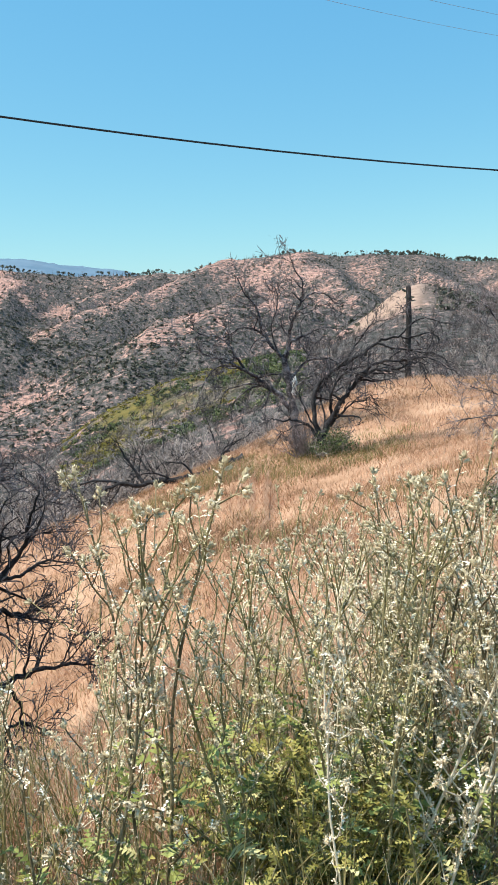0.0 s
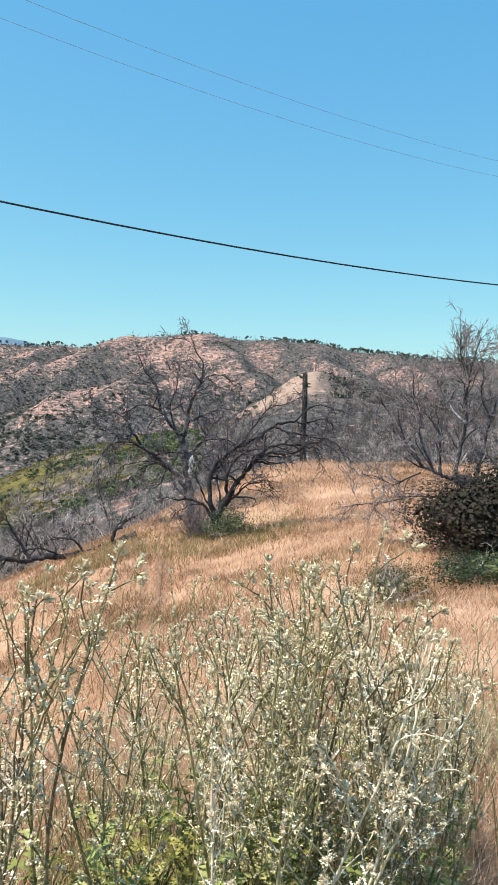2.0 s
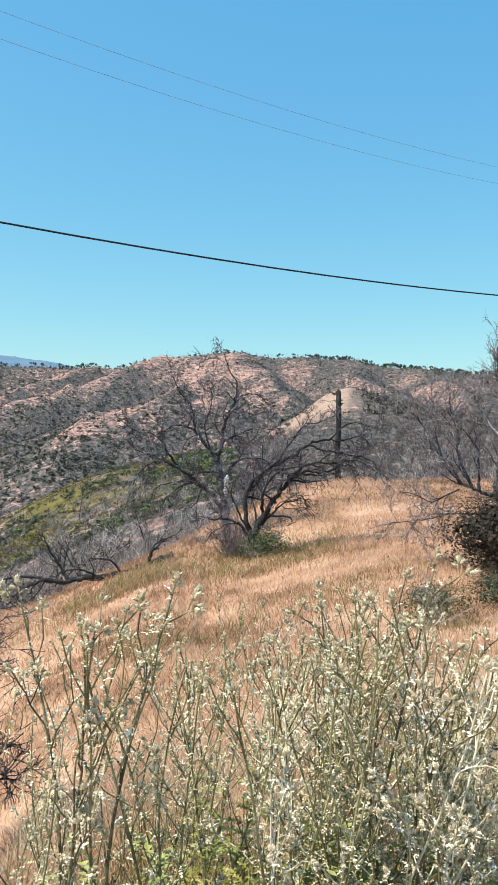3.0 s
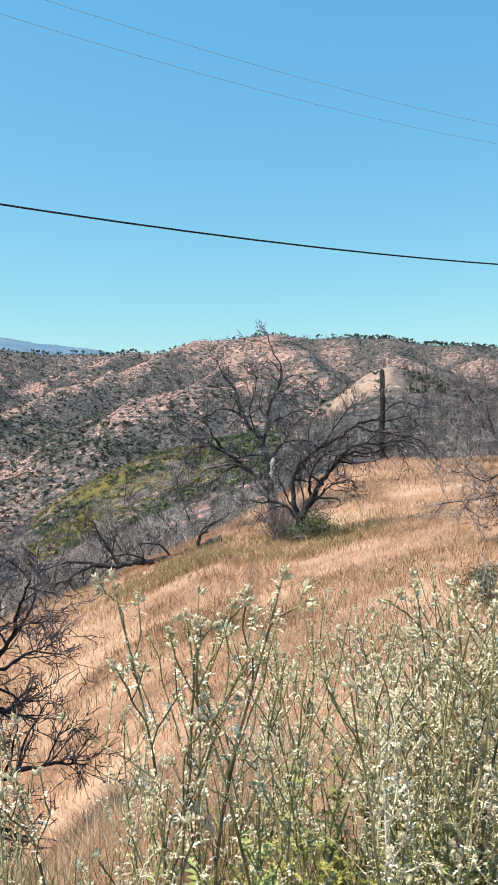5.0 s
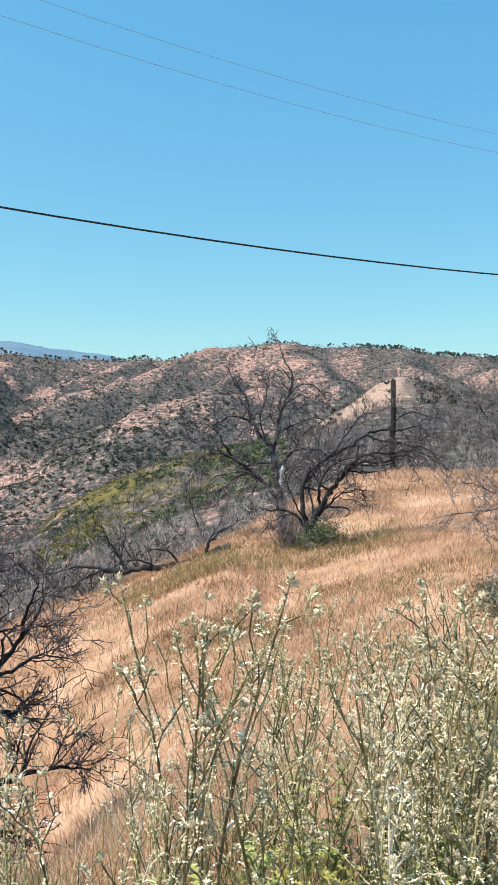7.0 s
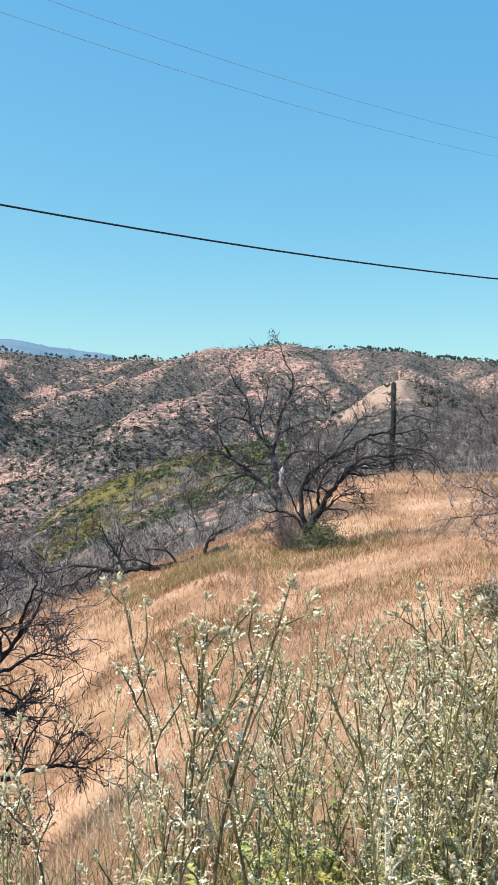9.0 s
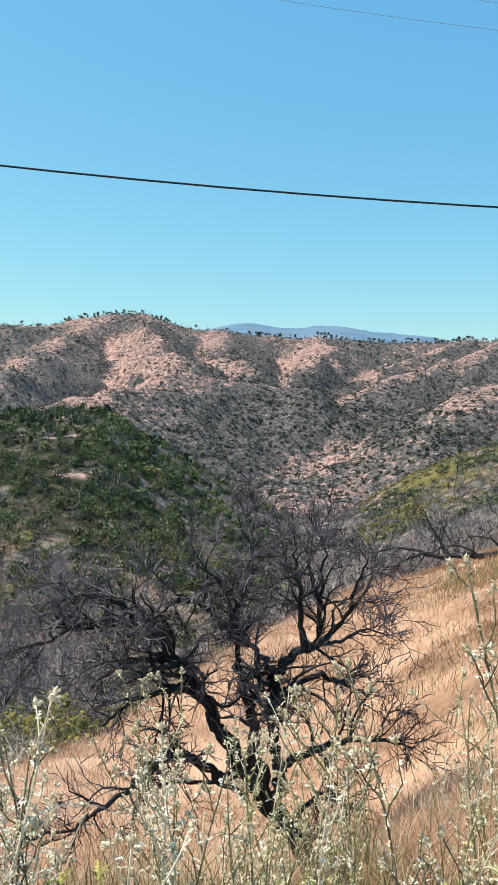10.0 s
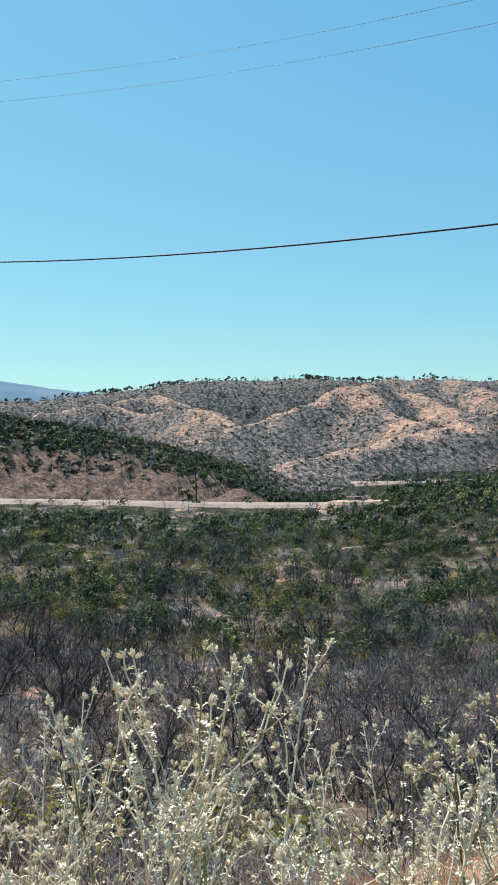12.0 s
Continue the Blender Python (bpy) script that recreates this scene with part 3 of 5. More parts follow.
def ground_material():
    m = bpy.data.materials.new("hill_ground")
    m.use_nodes = True
    n, l = m.node_tree.nodes, m.node_tree.links
    b = n["Principled BSDF"]
    b.inputs["Roughness"].default_value = 0.95
    b.inputs["Specular IOR Level"].default_value = 0.1
    co = n.new("ShaderNodeTexCoord")

    def noise_at(scale, detail=8.0, rough=0.6):
        t = n.new("ShaderNodeTexNoise")
        t.inputs["Scale"].default_value, t.inputs["Detail"].default_value, t.inputs["Roughness"].default_value = scale, detail, rough
        l.new(co.outputs["Object"], t.inputs["Vector"])
        return t.outputs["Fac"]

    def ramp(fac, *stops):
        t = n.new("ShaderNodeValToRGB")
        for i, (at, c) in enumerate(stops):
            e = t.color_ramp.elements[i] if i < 2 else t.color_ramp.elements.new(at)
            e.position, e.color = at, (*c, 1)
        l.new(fac, t.inputs["Fac"])
        return t.outputs["Color"]

    def blend(fac, a, c):
        t = n.new("ShaderNodeMix")
        t.data_type = "RGBA"
        l.new(fac, t.inputs["Factor"])
        l.new(a, t.inputs["A"])
        l.new(c, t.inputs["B"])
        return t.outputs["Result"]

    def attr(name):
        t = n.new("ShaderNodeAttribute")
        t.attribute_name = name
        return t.outputs["Fac"]

    soil = ramp(noise_at(0.2, 12, 0.85), (0.41, (0.15, 0.09, 0.078)), (0.5, (0.36, 0.215, 0.175)), (0.59, (0.6, 0.385, 0.31)))
    soil = blend(attr("tan_soil"), soil, ramp(noise_at(0.16, 12, 0.8), (0.4, (0.17, 0.105, 0.08)), (0.5, (0.42, 0.262, 0.185)), (0.61, (0.64, 0.425, 0.31))))
    scrub = ramp(noise_at(0.4, 10, 0.85), (0.41, (0.018, 0.022, 0.019)), (0.48, (0.058, 0.061, 0.053)), (0.54, (0.13, 0.113, 0.11)), (0.62, (0.3, 0.22, 0.2)))
    scrub = blend(attr("tan_soil"), scrub, ramp(noise_at(0.3, 10, 0.8), (0.42, (0.026, 0.031, 0.027)), (0.48, (0.075, 0.078, 0.074)), (0.53, (0.18, 0.16, 0.15)), (0.61, (0.4, 0.31, 0.265))))
    # single shrubs show as dark dots, larger and closer together where more grows
    def math_node(kind, a, c, d=None):
        t = n.new("ShaderNodeMath")
        t.operation = kind
        for i, one in enumerate((a, c, d)):
            if isinstance(one, (int, float)):
                t.inputs[i].default_value = one
            elif one is not None:
                l.new(one, t.inputs[i])
        return t.outputs[0]

    grown = math_node("MULTIPLY_ADD", attr("veg"), 0.62, 0.17)
    rough_edge = math_node("MULTIPLY_ADD", noise_at(0.7, 7, 0.8), 2.4, -1.2)
    mask = None
    for scale, off in ((0.2, 0.0), (0.42, -0.1)):
        cell = n.new("ShaderNodeTexVoronoi")
        cell.inputs["Scale"].default_value = scale
        l.new(co.outputs["Object"], cell.inputs["Vector"])
        v = math_node("ADD", math_node("SUBTRACT", math_node("ADD", grown, off), cell.outputs["Distance"]), rough_edge)
        mask = v if mask is None else math_node("MAXIMUM", mask, v)
    base = blend(ramp(math_node("ADD", mask, 0.5), (0.45, (0, 0, 0)), (0.57, (1, 1, 1))), soil, scrub)
    # leaf litter between shrubs, its colour darkened to stand for shade in the gaps
    greens = ramp(noise_at(0.3, 9, 0.75), (0.44, (0.02, 0.023, 0.014)), (0.53, (0.045, 0.045, 0.028)), (0.61, (0.13, 0.105, 0.07)), (0.7, (0.36, 0.25, 0.18)))
    base = blend(attr("green"), base, greens)
    base = blend(attr("yellow"), base, ramp(noise_at(0.4, 6), (0.35, (0.06, 0.055, 0.018)), (0.65, (0.2, 0.16, 0.05))))
    base = blend(attr("pale"), base, ramp(noise_at(0.25, 9, .75), (0.36, (0.25, 0.17, 0.13)), (0.5, (0.37, 0.255, 0.195)), (0.62, (0.46, 0.33, 0.25))))
    base = blend(attr("cut"), base, ramp(noise_at(0.55, 10, 0.85), (0.41, (0.035, 0.027, 0.023)), (0.5, (0.125, 0.082, 0.066)), (0.6, (0.31, 0.205, 0.16))))
    # blue distance haze put straight into the far mountains' base colour
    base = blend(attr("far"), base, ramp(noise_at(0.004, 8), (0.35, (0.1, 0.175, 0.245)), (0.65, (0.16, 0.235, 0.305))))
    straws = ramp(noise_at(0.5, 10, 0.7), (0.37, (0.24, 0.135, 0.08)), (0.5, (0.42, 0.25, 0.155)), (0.63, (0.55, 0.355, 0.235)))
    litters = ramp(noise_at(0.8, 9, 0.75), (0.38, (0.06, 0.046, 0.037)), (0.5, (0.19, 0.135, 0.1)), (0.62, (0.38, 0.26, 0.185)))
    base = blend(attr("litter"), base, litters)
    base = blend(attr("field"), base, straws)
    # brown-olive litter, with the thistles' shade painted into its dark tones
    base = blend(attr("verge"), base, ramp(noise_at(9, 9, 0.75), (0.38, (0.045, 0.037, 0.02)), (0.5, (0.14, 0.11, 0.06)), (0.64, (0.36, 0.26, 0.16))))
    l.new(base, b.inputs["Base Color"])
    bn = n.new("ShaderNodeBump")
    bn.inputs["Strength"].default_value, bn.inputs["Distance"].default_value = 0.6, 0.05
    l.new(noise_at(9, 8, 0.7), bn.inputs["Height"])
    l.new(bn.outputs["Normal"], b.inputs["Normal"])
    return m


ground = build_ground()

# ---- wires and poles ----


def build_wire(name, label, turn, dist, a, b, c, radius, mat):
    """A wire that passes dist metres away, square to the direction turn, sagging."""
    t = np.linspace(-5.5, 4.0, 90)
    x0, y0 = polar(turn, dist)
    dx, dy = polar(turn + 90, 1.0)
    pts = np.stack([x0 + dx * dist * t, y0 + dy * dist * t, EYE + dist * (a + b * t + c * t * t)], -1)
    s = Soup()
    tube(s, pts, np.full(len(pts), radius), 6)
    return tagged(new(name, s.mesh(name, mat, True)), label, "cable", "overhead lines")


build_wire("telephone_cable", "thick black overhead cable sagging across the sky", 29, 12.0, 0.26340, 0.05382, 0.03875, 0.017, cable)
build_wire("power_wire", "thin grey overhead power wire", 33, 12.0, 0.51245, 0.07681, 0.05506, 0.0034, wire_metal)
build_wire("power_wire", "thin grey overhead power wire", 32, 12.0, 0.54655, 0.08471, 0.05594, 0.0034, wire_metal)


def build_pole(turn, r, top, radius, label, arm=False, sink=0.5, name="utility_pole"):
    x, y = polar(turn, r)
    z = float(ground_at(x, y)) - sink
    pole = tagged(new(name), label, "utility pole", "utility poles")
    pole.location = (x, y, z)
    s = Soup()
    h = top - z
    zz = np.linspace(0, h, 12)
    tube(s, np.stack([0.02 * np.sin(zz * 2.1), 0.02 * np.cos(zz * 1.3), zz], -1), radius * (1.15 - 0.35 * zz / h), 10)
    part("shaft", s.mesh("shaft", pole_wood, True), pole)
    if arm:
        s = Soup()
        tube(s, [(-1.1, 0, h - .5), (1.1, 0, h - .5)], [.07, .07], 4)
        part("crossarm", s.mesh("crossarm", pole_wood), pole)
        for dx in (-1, 0.55, 1):
            s = Soup()
            tube(s, [(dx, 0, h - .44), (dx, 0, h - .3), (dx, 0, h - .2)], [.035, .06, .04], 6)
            part("insulator", s.mesh("insulator", wire_metal), pole)
    return pole


build_pole(-10.55, 40, rise(40, 2.5), 0.16, "charred black wooden pole behind a grassy mound", sink=3)

# ---- trees ----


def smooth_path(ctrl, steps, jitter=0.0):
    """A smooth crooked line through control points."""
    c = np.asarray(ctrl, float)
    c = np.vstack([2 * c[0] - c[1], c, 2 * c[-1] - c[-2]])
    out = []
    for i in range(1, len(c) - 2):
        for t in np.linspace(0, 1, steps, endpoint=False):
            out.append(0.5 * (2 * c[i] + (c[i + 1] - c[i - 1]) * t + (2 * c[i - 1] - 5 * c[i] + 4 * c[i + 1] - c[i + 2]) * t * t
                              + (3 * c[i] - c[i - 1] - 3 * c[i + 1] + c[i + 2]) * t ** 3))
    out.append(c[-2])
    out = np.array(out)
    out[1:] += rng.normal(0, jitter, out[1:].shape)
    return out


def side_shoots(pts, rad, number, length, level, soups, spec, start=0.25):
    for _ in range(number):
        k = rng.uniform(start * .6, 1.0) * (len(pts) - 1)
        i = min(int(k), len(pts) - 2)
        p = pts[i] + (pts[i + 1] - pts[i]) * (k - i)
        d = pts[i + 1] - pts[i]
        d = d / (np.linalg.norm(d) + 1e-9)
        side = rng.normal(0, 1, 3)
        side -= d * (side @ d)
        side /= np.linalg.norm(side)
        a = rng.uniform(*spec["angle"])
        go = d * math.cos(a) + side * math.sin(a)
        go[2] += spec["up"]
        ln = length * rng.uniform(0.5, 1.25) * (1.2 - 0.5 * k / len(pts))
        r0 = max(rad[i] * 0.55, spec["thin"])
        n = max(3, int(ln / spec["step"]))
        q = bent(p, go, ln, n, spec["wander"], spec["lift"])
        rr = np.maximum(r0 * (1 - 0.75 * np.linspace(0, 1, len(q))), spec["thin"] * 0.6)
        target = soups[level]
        if level == 0:
            target = Soup()
            soups[0].append(target)
        if level < 2:
            tube(target, q, rr, 5 if level == 0 else 3)
        else:
            sliver(target, q, rr)
        if level + 1 < len(spec["count"]):
            side_shoots(q, rr, rng.poisson(spec["count"][level + 1]), ln * spec["ratio"], level + 1, soups, spec, 0.15)


def guided_tree(name, label, at, turn, trunk, limbs, spec, mats, sink=0.1, category="tree", group="burnt trees", slim=1.0, trunk_mat=None):
    """A bare tree from its trunk and main limbs (points: across, away, up, and a thickness at start and end), with shoots and twigs grown on them."""
    x, y = polar(*at)
    tree = tagged(new(name), label, category, group)
    tree.matrix_world = pose(x, y, float(ground_at(x, y)) - sink, 0, 0, turn)
    pts = smooth_path([(tx, 0, tz) for tx, _, tz in trunk[0]], 4, spec["thin"] * 2)
    s = Soup()
    rr = np.linspace(trunk[1], trunk[2], len(pts))
    rr[0] *= 1.35
    tube(s, pts, rr * rng.uniform(.9, 1.1, len(pts)), 9)
    part("trunk", s.mesh("trunk", trunk_mat or mats[0], True), tree)
    twigs = Soup()
    for ctrl, r0, r1 in limbs:
        r0 = r0 * slim
        q = smooth_path(ctrl, 5, r0 * 0.3)
        rr = np.linspace(r0, r1, len(q)) * rng.uniform(.88, 1.12, len(q))
        s = Soup()
        tube(s, q, rr, 7)
        limb = part("limb", s.mesh("limb", mats[0], True), tree)
        soups = [[], twigs, twigs]
        size = np.linalg.norm(np.diff(q, axis=0), axis=1).sum()
        side_shoots(q, rr, int(spec["count"][0] * size / spec["per"]), spec["shoot"], 0, soups, spec, spec.get("start", .25))
        for b in soups[0]:
            part("branch", b.mesh("branch", mats[0], True), limb)
    if twigs.v:
        part("twig_crown", twigs.mesh("twigs", mats[1]), tree, "fine bare twigs", "stuff")
    return tree


def scaled(x0, z0, k, *pts):
    """Limb points from across and down in a sketch, k units to the metre, with a little depth."""
    depth, out = rng.normal(0, .5), []
    n = len(pts)
    for i, (px, pz) in enumerate(pts):
        out.append(((px - x0) / k, depth * i / max(1, n - 1), (z0 - pz) / k))
    return out


SPEC = dict(count=(12, 8, 5), per=2.4, shoot=1.05, ratio=.55, step=.13, wander=.24, lift=-.005, thin=.0075, angle=(.4, 1.2), up=.02)


rng = np.random.default_rng(21)
OAK_AT = (-2.7, foot(-2.7, -8.3))


def oak_sketch(*pts):
    return scaled(446, 604, 2400 / OAK_AT[1], *pts)


OAK = dict(SPEC, count=(8, 5, 3), per=2.0, shoot=.95, thin=.009, wander=.28)
oak = guided_tree("burnt_oak", "large burnt oak with bare spreading limbs and a peeled grey trunk", OAK_AT, -1,
            (oak_sketch((446, 645), (440, 570), (432, 500), (425, 440), (415, 390), (408, 350), (415, 330)), .15, .085),
            [(oak_sketch((415, 330), (430, 300), (455, 285), (490, 270), (530, 255), (575, 262)), .06, .012),
             (oak_sketch((418, 322), (430, 250), (445, 210), (460, 170), (465, 130), (440, 80), (425, 35)), .065, .008),
             (oak_sketch((455, 185), (490, 155), (530, 150), (560, 170)), .035, .01),
             (oak_sketch((408, 350), (380, 320), (350, 280), (325, 260), (285, 250), (240, 270), (200, 290)), .065, .012),
             (oak_sketch((340, 270), (335, 220), (320, 180), (290, 150), (270, 95)), .042, .01),
             (oak_sketch((425, 500), (390, 460), (350, 425), (300, 390), (260, 365), (220, 345), (170, 330), (130, 320), (85, 330)), .085, .012),
             (oak_sketch((290, 385), (260, 340), (240, 300), (210, 280), (160, 270), (120, 240)), .05, .012),
             (oak_sketch((260, 365), (200, 370), (170, 400), (150, 440), (130, 500)), .035, .01),
             (oak_sketch((405, 478), (340, 430), (270, 430), (220, 450), (200, 500)), .045, .01),
             (oak_sketch((428, 410), (470, 360), (520, 350), (570, 370), (600, 395)), .05, .01),
             (oak_sketch((420, 400), (390, 395), (345, 400), (320, 385)), .035, .01),
             (oak_sketch((430, 440), (470, 415), (500, 430), (530, 415)), .04, .012),
             (oak_sketch((385, 325), (370, 250), (390, 180), (380, 120)), .035, .008),
             (oak_sketch((350, 425), (300, 440), (250, 480), (235, 540)), .035, .01),
             (oak_sketch((432, 300), (400, 240), (410, 190), (395, 140)), .03, .008)],
            OAK, (burnt_bark, dark_twigs), slim=.95)
s = Soup()
ox, _, oz = oak_sketch((434, 455))[0]
tube(s, smooth_path([(ox + .03, -.07, oz - .2), (ox, -.08, oz + .05), (ox + .05, -.08, oz + .3), (ox + .06, -.06, oz + .52)], 4, .014), np.array([.02, .05, .06, .07, .06, .08, .07, .09, .08, .1, .07, .05, .02]), 8)
part("peeled_bark", s.mesh("peeled_bark", material("peeled_white_wood", [(0.4, 0.38, 0.36), (0.75, 0.73, 0.7)], 9, 50, .7, .4), True), oak, "patch of white peeled wood")
LEAN_AT = (-4.5, foot(-4.5, -9.7))


def lean_sketch(*pts):
    return scaled(525, 685, 2400 / LEAN_AT[1], *pts)


guided_tree("burnt_oak", "leaning burnt oak with long arching limbs above green shoots", LEAN_AT, -2,
            (lean_sketch((525, 690), (524, 650), (526, 620), (532, 598)), .14, .1),
            [(lean_sketch((530, 600), (560, 550), (590, 500), (620, 460), (650, 425), (690, 405), (750, 405), (790, 382), (840, 385)), .085, .012),
             (lean_sketch((522, 610), (506, 545), (507, 480), (540, 430), (600, 390), (650, 360), (700, 325), (760, 310), (810, 310), (860, 298), (900, 330)), .07, .01),
             (lean_sketch((522, 625), (490, 580), (450, 560), (400, 560), (370, 552)), .05, .012),
             (lean_sketch((540, 590), (590, 540), (620, 508), (660, 500), (685, 478)), .035, .008),
             (lean_sketch((600, 392), (620, 350), (640, 320), (680, 270), (720, 258)), .035, .008),
             (lean_sketch((700, 325), (740, 340), (800, 350), (880, 370), (915, 440)), .035, .008),
             (lean_sketch((640, 432), (690, 385), (760, 378), (830, 368), (895, 405)), .045, .008),
             (lean_sketch((560, 550), (555, 480), (590, 420), (650, 392)), .05, .01),
             (lean_sketch((524, 640), (540, 560), (530, 500), (550, 450)), .035, .008),
             (lean_sketch((760, 312), (800, 270), (840, 255), (890, 270)), .025, .007),
             (lean_sketch((515, 600), (480, 530), (460, 480), (470, 440)), .03, .008)],
            OAK, (charred, dark_twigs))


R_AT = (-24.8, 14.6)
R_UP = 870 + 220 * (rise(14.6, -5.96) - float(ground_at(*polar(*R_AT))) + .1)


def right_sketch(*pts):
    return scaled(640, R_UP, 220, *pts)


guided_tree("burnt_tree", "burnt tree with a bent trunk and fine upright grey branches", R_AT, -24,
            (right_sketch((660, R_UP), (655, 930), (632, 872), (595, 835), (545, 812), (480, 803)), .15, .1),
            [(right_sketch((480, 803), (440, 795), (395, 778), (345, 755), (310, 700), (240, 640), (180, 520), (125, 460)), .075, .008),
             (right_sketch((485, 803), (495, 700), (515, 590), (510, 490), (520, 390), (495, 330), (450, 325)), .07, .008),
             (right_sketch((520, 395), (540, 310), (560, 240)), .03, .007),
             (right_sketch((508, 390), (488, 310), (490, 245)), .028, .007),
             (right_sketch((395, 770), (338, 640), (345, 570), (312, 480), (305, 410)), .05, .008),
             (right_sketch((515, 580), (470, 540), (430, 480), (400, 430), (378, 385)), .045, .008),
             (right_sketch((345, 750), (290, 690), (255, 600), (235, 500), (222, 430)), .045, .008),
             (right_sketch((420, 785), (420, 690), (400, 600), (330, 530), (275, 460)), .045, .008),
             (right_sketch((440, 880), (360, 885), (300, 890), (240, 910), (140, 930), (60, 945)), .035, .008),
             (right_sketch((150, 925), (180, 970), (205, 1005)), .018, .006),
             (right_sketch((350, 785), (290, 815), (240, 840), (180, 815), (110, 800)), .03, .007),
             (right_sketch((560, 815), (580, 700), (610, 560), (640, 450), (660, 330)), .06, .008),
             (right_sketch((610, 560), (570, 470), (575, 380), (560, 300)), .035, .008),
             (right_sketch((640, 860), (700, 720), (760, 560), (800, 350)), .06, .008)],
            dict(SPEC, count=(10, 7, 4), shoot=.7, per=1.3, thin=.0052, wander=.24, up=.13, angle=(.3, 1.0)), (burnt_bark, brown_twigs), slim=.56, trunk_mat=charred)


rng = np.random.default_rng(28)
NEAR_AT = (18.7, foot(18.7, -33.0))


def near_sketch(*pts):
    return [(x, y * .6, z) for x, y, z in scaled(738, 774, 1484 / NEAR_AT[1], *pts)]


guided_tree("charred_tree", "charred black tree with crooked bare limbs in dry grass", NEAR_AT, 29,
            (near_sketch((752, 795), (735, 735), (710, 670), (670, 615), (642, 588)), .085, .075),
            [(near_sketch((645, 592), (600, 520), (570, 470), (545, 420), (520, 370), (490, 335), (460, 290), (430, 260), (395, 230), (350, 220), (310, 225), (265, 238)), .07, .012),
             (near_sketch((640, 592), (628, 520), (615, 450), (605, 390), (590, 330), (580, 260), (575, 200), (568, 130)), .058, .008),
             (near_sketch((652, 590), (662, 520), (652, 460), (645, 400), (648, 340), (632, 290), (600, 258), (575, 240)), .055, .012),
             (near_sketch((648, 338), (680, 300), (710, 280), (740, 265), (745, 200), (750, 130), (762, 50)), .042, .006),
             (near_sketch((647, 408), (690, 370), (730, 345), (770, 350), (810, 375), (852, 402)), .035, .007),
             (near_sketch((662, 522), (690, 500), (740, 480), (800, 465), (870, 470), (935, 482)), .04, .006),
             (near_sketch((602, 518), (550, 520), (515, 490), (470, 465), (440, 470), (390, 500), (330, 540), (280, 570), (200, 582)), .042, .008),
             (near_sketch((600, 570), (560, 548), (510, 545), (455, 548), (400, 565)), .026, .006),
             (near_sketch((525, 375), (480, 350), (430, 350), (370, 370), (325, 405)), .032, .007),
             (near_sketch((462, 292), (400, 300), (340, 330), (295, 372)), .03, .007),
             (near_sketch((398, 232), (360, 180), (300, 160), (240, 170)), .028, .006),
             (near_sketch((600, 258), (560, 240), (520, 200), (470, 190), (420, 232)), .032, .007),
             (near_sketch((580, 260), (560, 180), (540, 130), (500, 90)), .03, .006),
             (near_sketch((738, 268), (790, 280), (850, 270), (930, 302)), .018, .005),
             (near_sketch((738, 268), (780, 220), (800, 150), (820, 85)), .026, .005),
             (near_sketch((712, 280), (700, 200), (690, 120), (678, 40)), .03, .005),
             (near_sketch((745, 205), (722, 120), (732, 30)), .024, .005),
             (near_sketch((575, 200), (610, 140), (620, 70), (640, 20)), .026, .005),
             (near_sketch((690, 625), (725, 585), (770, 562), (805, 600)), .022, .005),
             (near_sketch((742, 480), (772, 540), (758, 600)), .02, .005),
             (near_sketch((455, 290), (440, 220), (400, 170), (390, 110)), .026, .006),
             (near_sketch((350, 222), (280, 230), (210, 270), (150, 290)), .024, .005)],
            dict(SPEC, count=(9, 6, 5), per=1.0, shoot=.55, ratio=.56, step=.065, thin=.0044, wander=.28, up=.16, start=.5), (charred, dark_twigs))

rng = np.random.default_rng(23)
# dead limbs lying on the brow of the field
LOG = dict(SPEC, count=(7, 4, 2), per=2.0, shoot=.8, thin=.01, up=.25)
guided_tree("fallen_tree", "fallen charred tree lying across the field's edge", (5.6, foot(5.6, -11.2)), 6,
            ([(1.6, 0, .62), (1.2, 0, .5), (.9, 0, .3), (.4, 0, .22), (-.1, 0, .12), (-.8, 0, .1)], .14, .08),
            [([(-.8, 0, .1), (-1.3, 0, -.02), (-1.9, 0, .05), (-2.6, .1, -.35), (-3.1, .1, -.6)], .075, .015), ([(-1.2, 0, .02), (-1.5, .1, .5), (-1.75, .2, .9), (-1.9, .2, 1.3)], .05, .01),
             ([(-1.6, 0, .0), (-2.4, .2, .12), (-3.2, .2, -.05), (-3.9, .2, -.1)], .045, .01), ([(.9, 0, .3), (1.0, 0, .75), (1.2, 0, .9)], .06, .03),
             ([(.2, 0, .2), (-.1, 0, .55), (-.6, 0, .6)], .04, .01), ([(-.4, 0, .1), (-.9, -.2, .35), (-1.4, -.3, .3)], .035, .01)],
            LOG, (charred, black_twigs), category="fallen tree")
guided_tree("dead_log", "pale weathered dead log leaning on a charred stump", (1.2, foot(1.2, -8.9)), 1,
            ([(-.5, 0, 0), (-.45, 0, .5), (-.1, 0, .9), (.7, 0, 1.0)], .09, .05),
            [([(.1, 0, .9), (.5, 0, .4), (.4, 0, 0)], .07, .03), ([(.3, 0, .95), (.9, 0, .5), (1.1, 0, .1)], .05, .02)],
            dict(LOG, count=(1, 1, 0), shoot=.3), (bare_wood, grey_twigs), category="log")

# ---- leafy shrubs and dead brush: pieces scattered over the hills ----


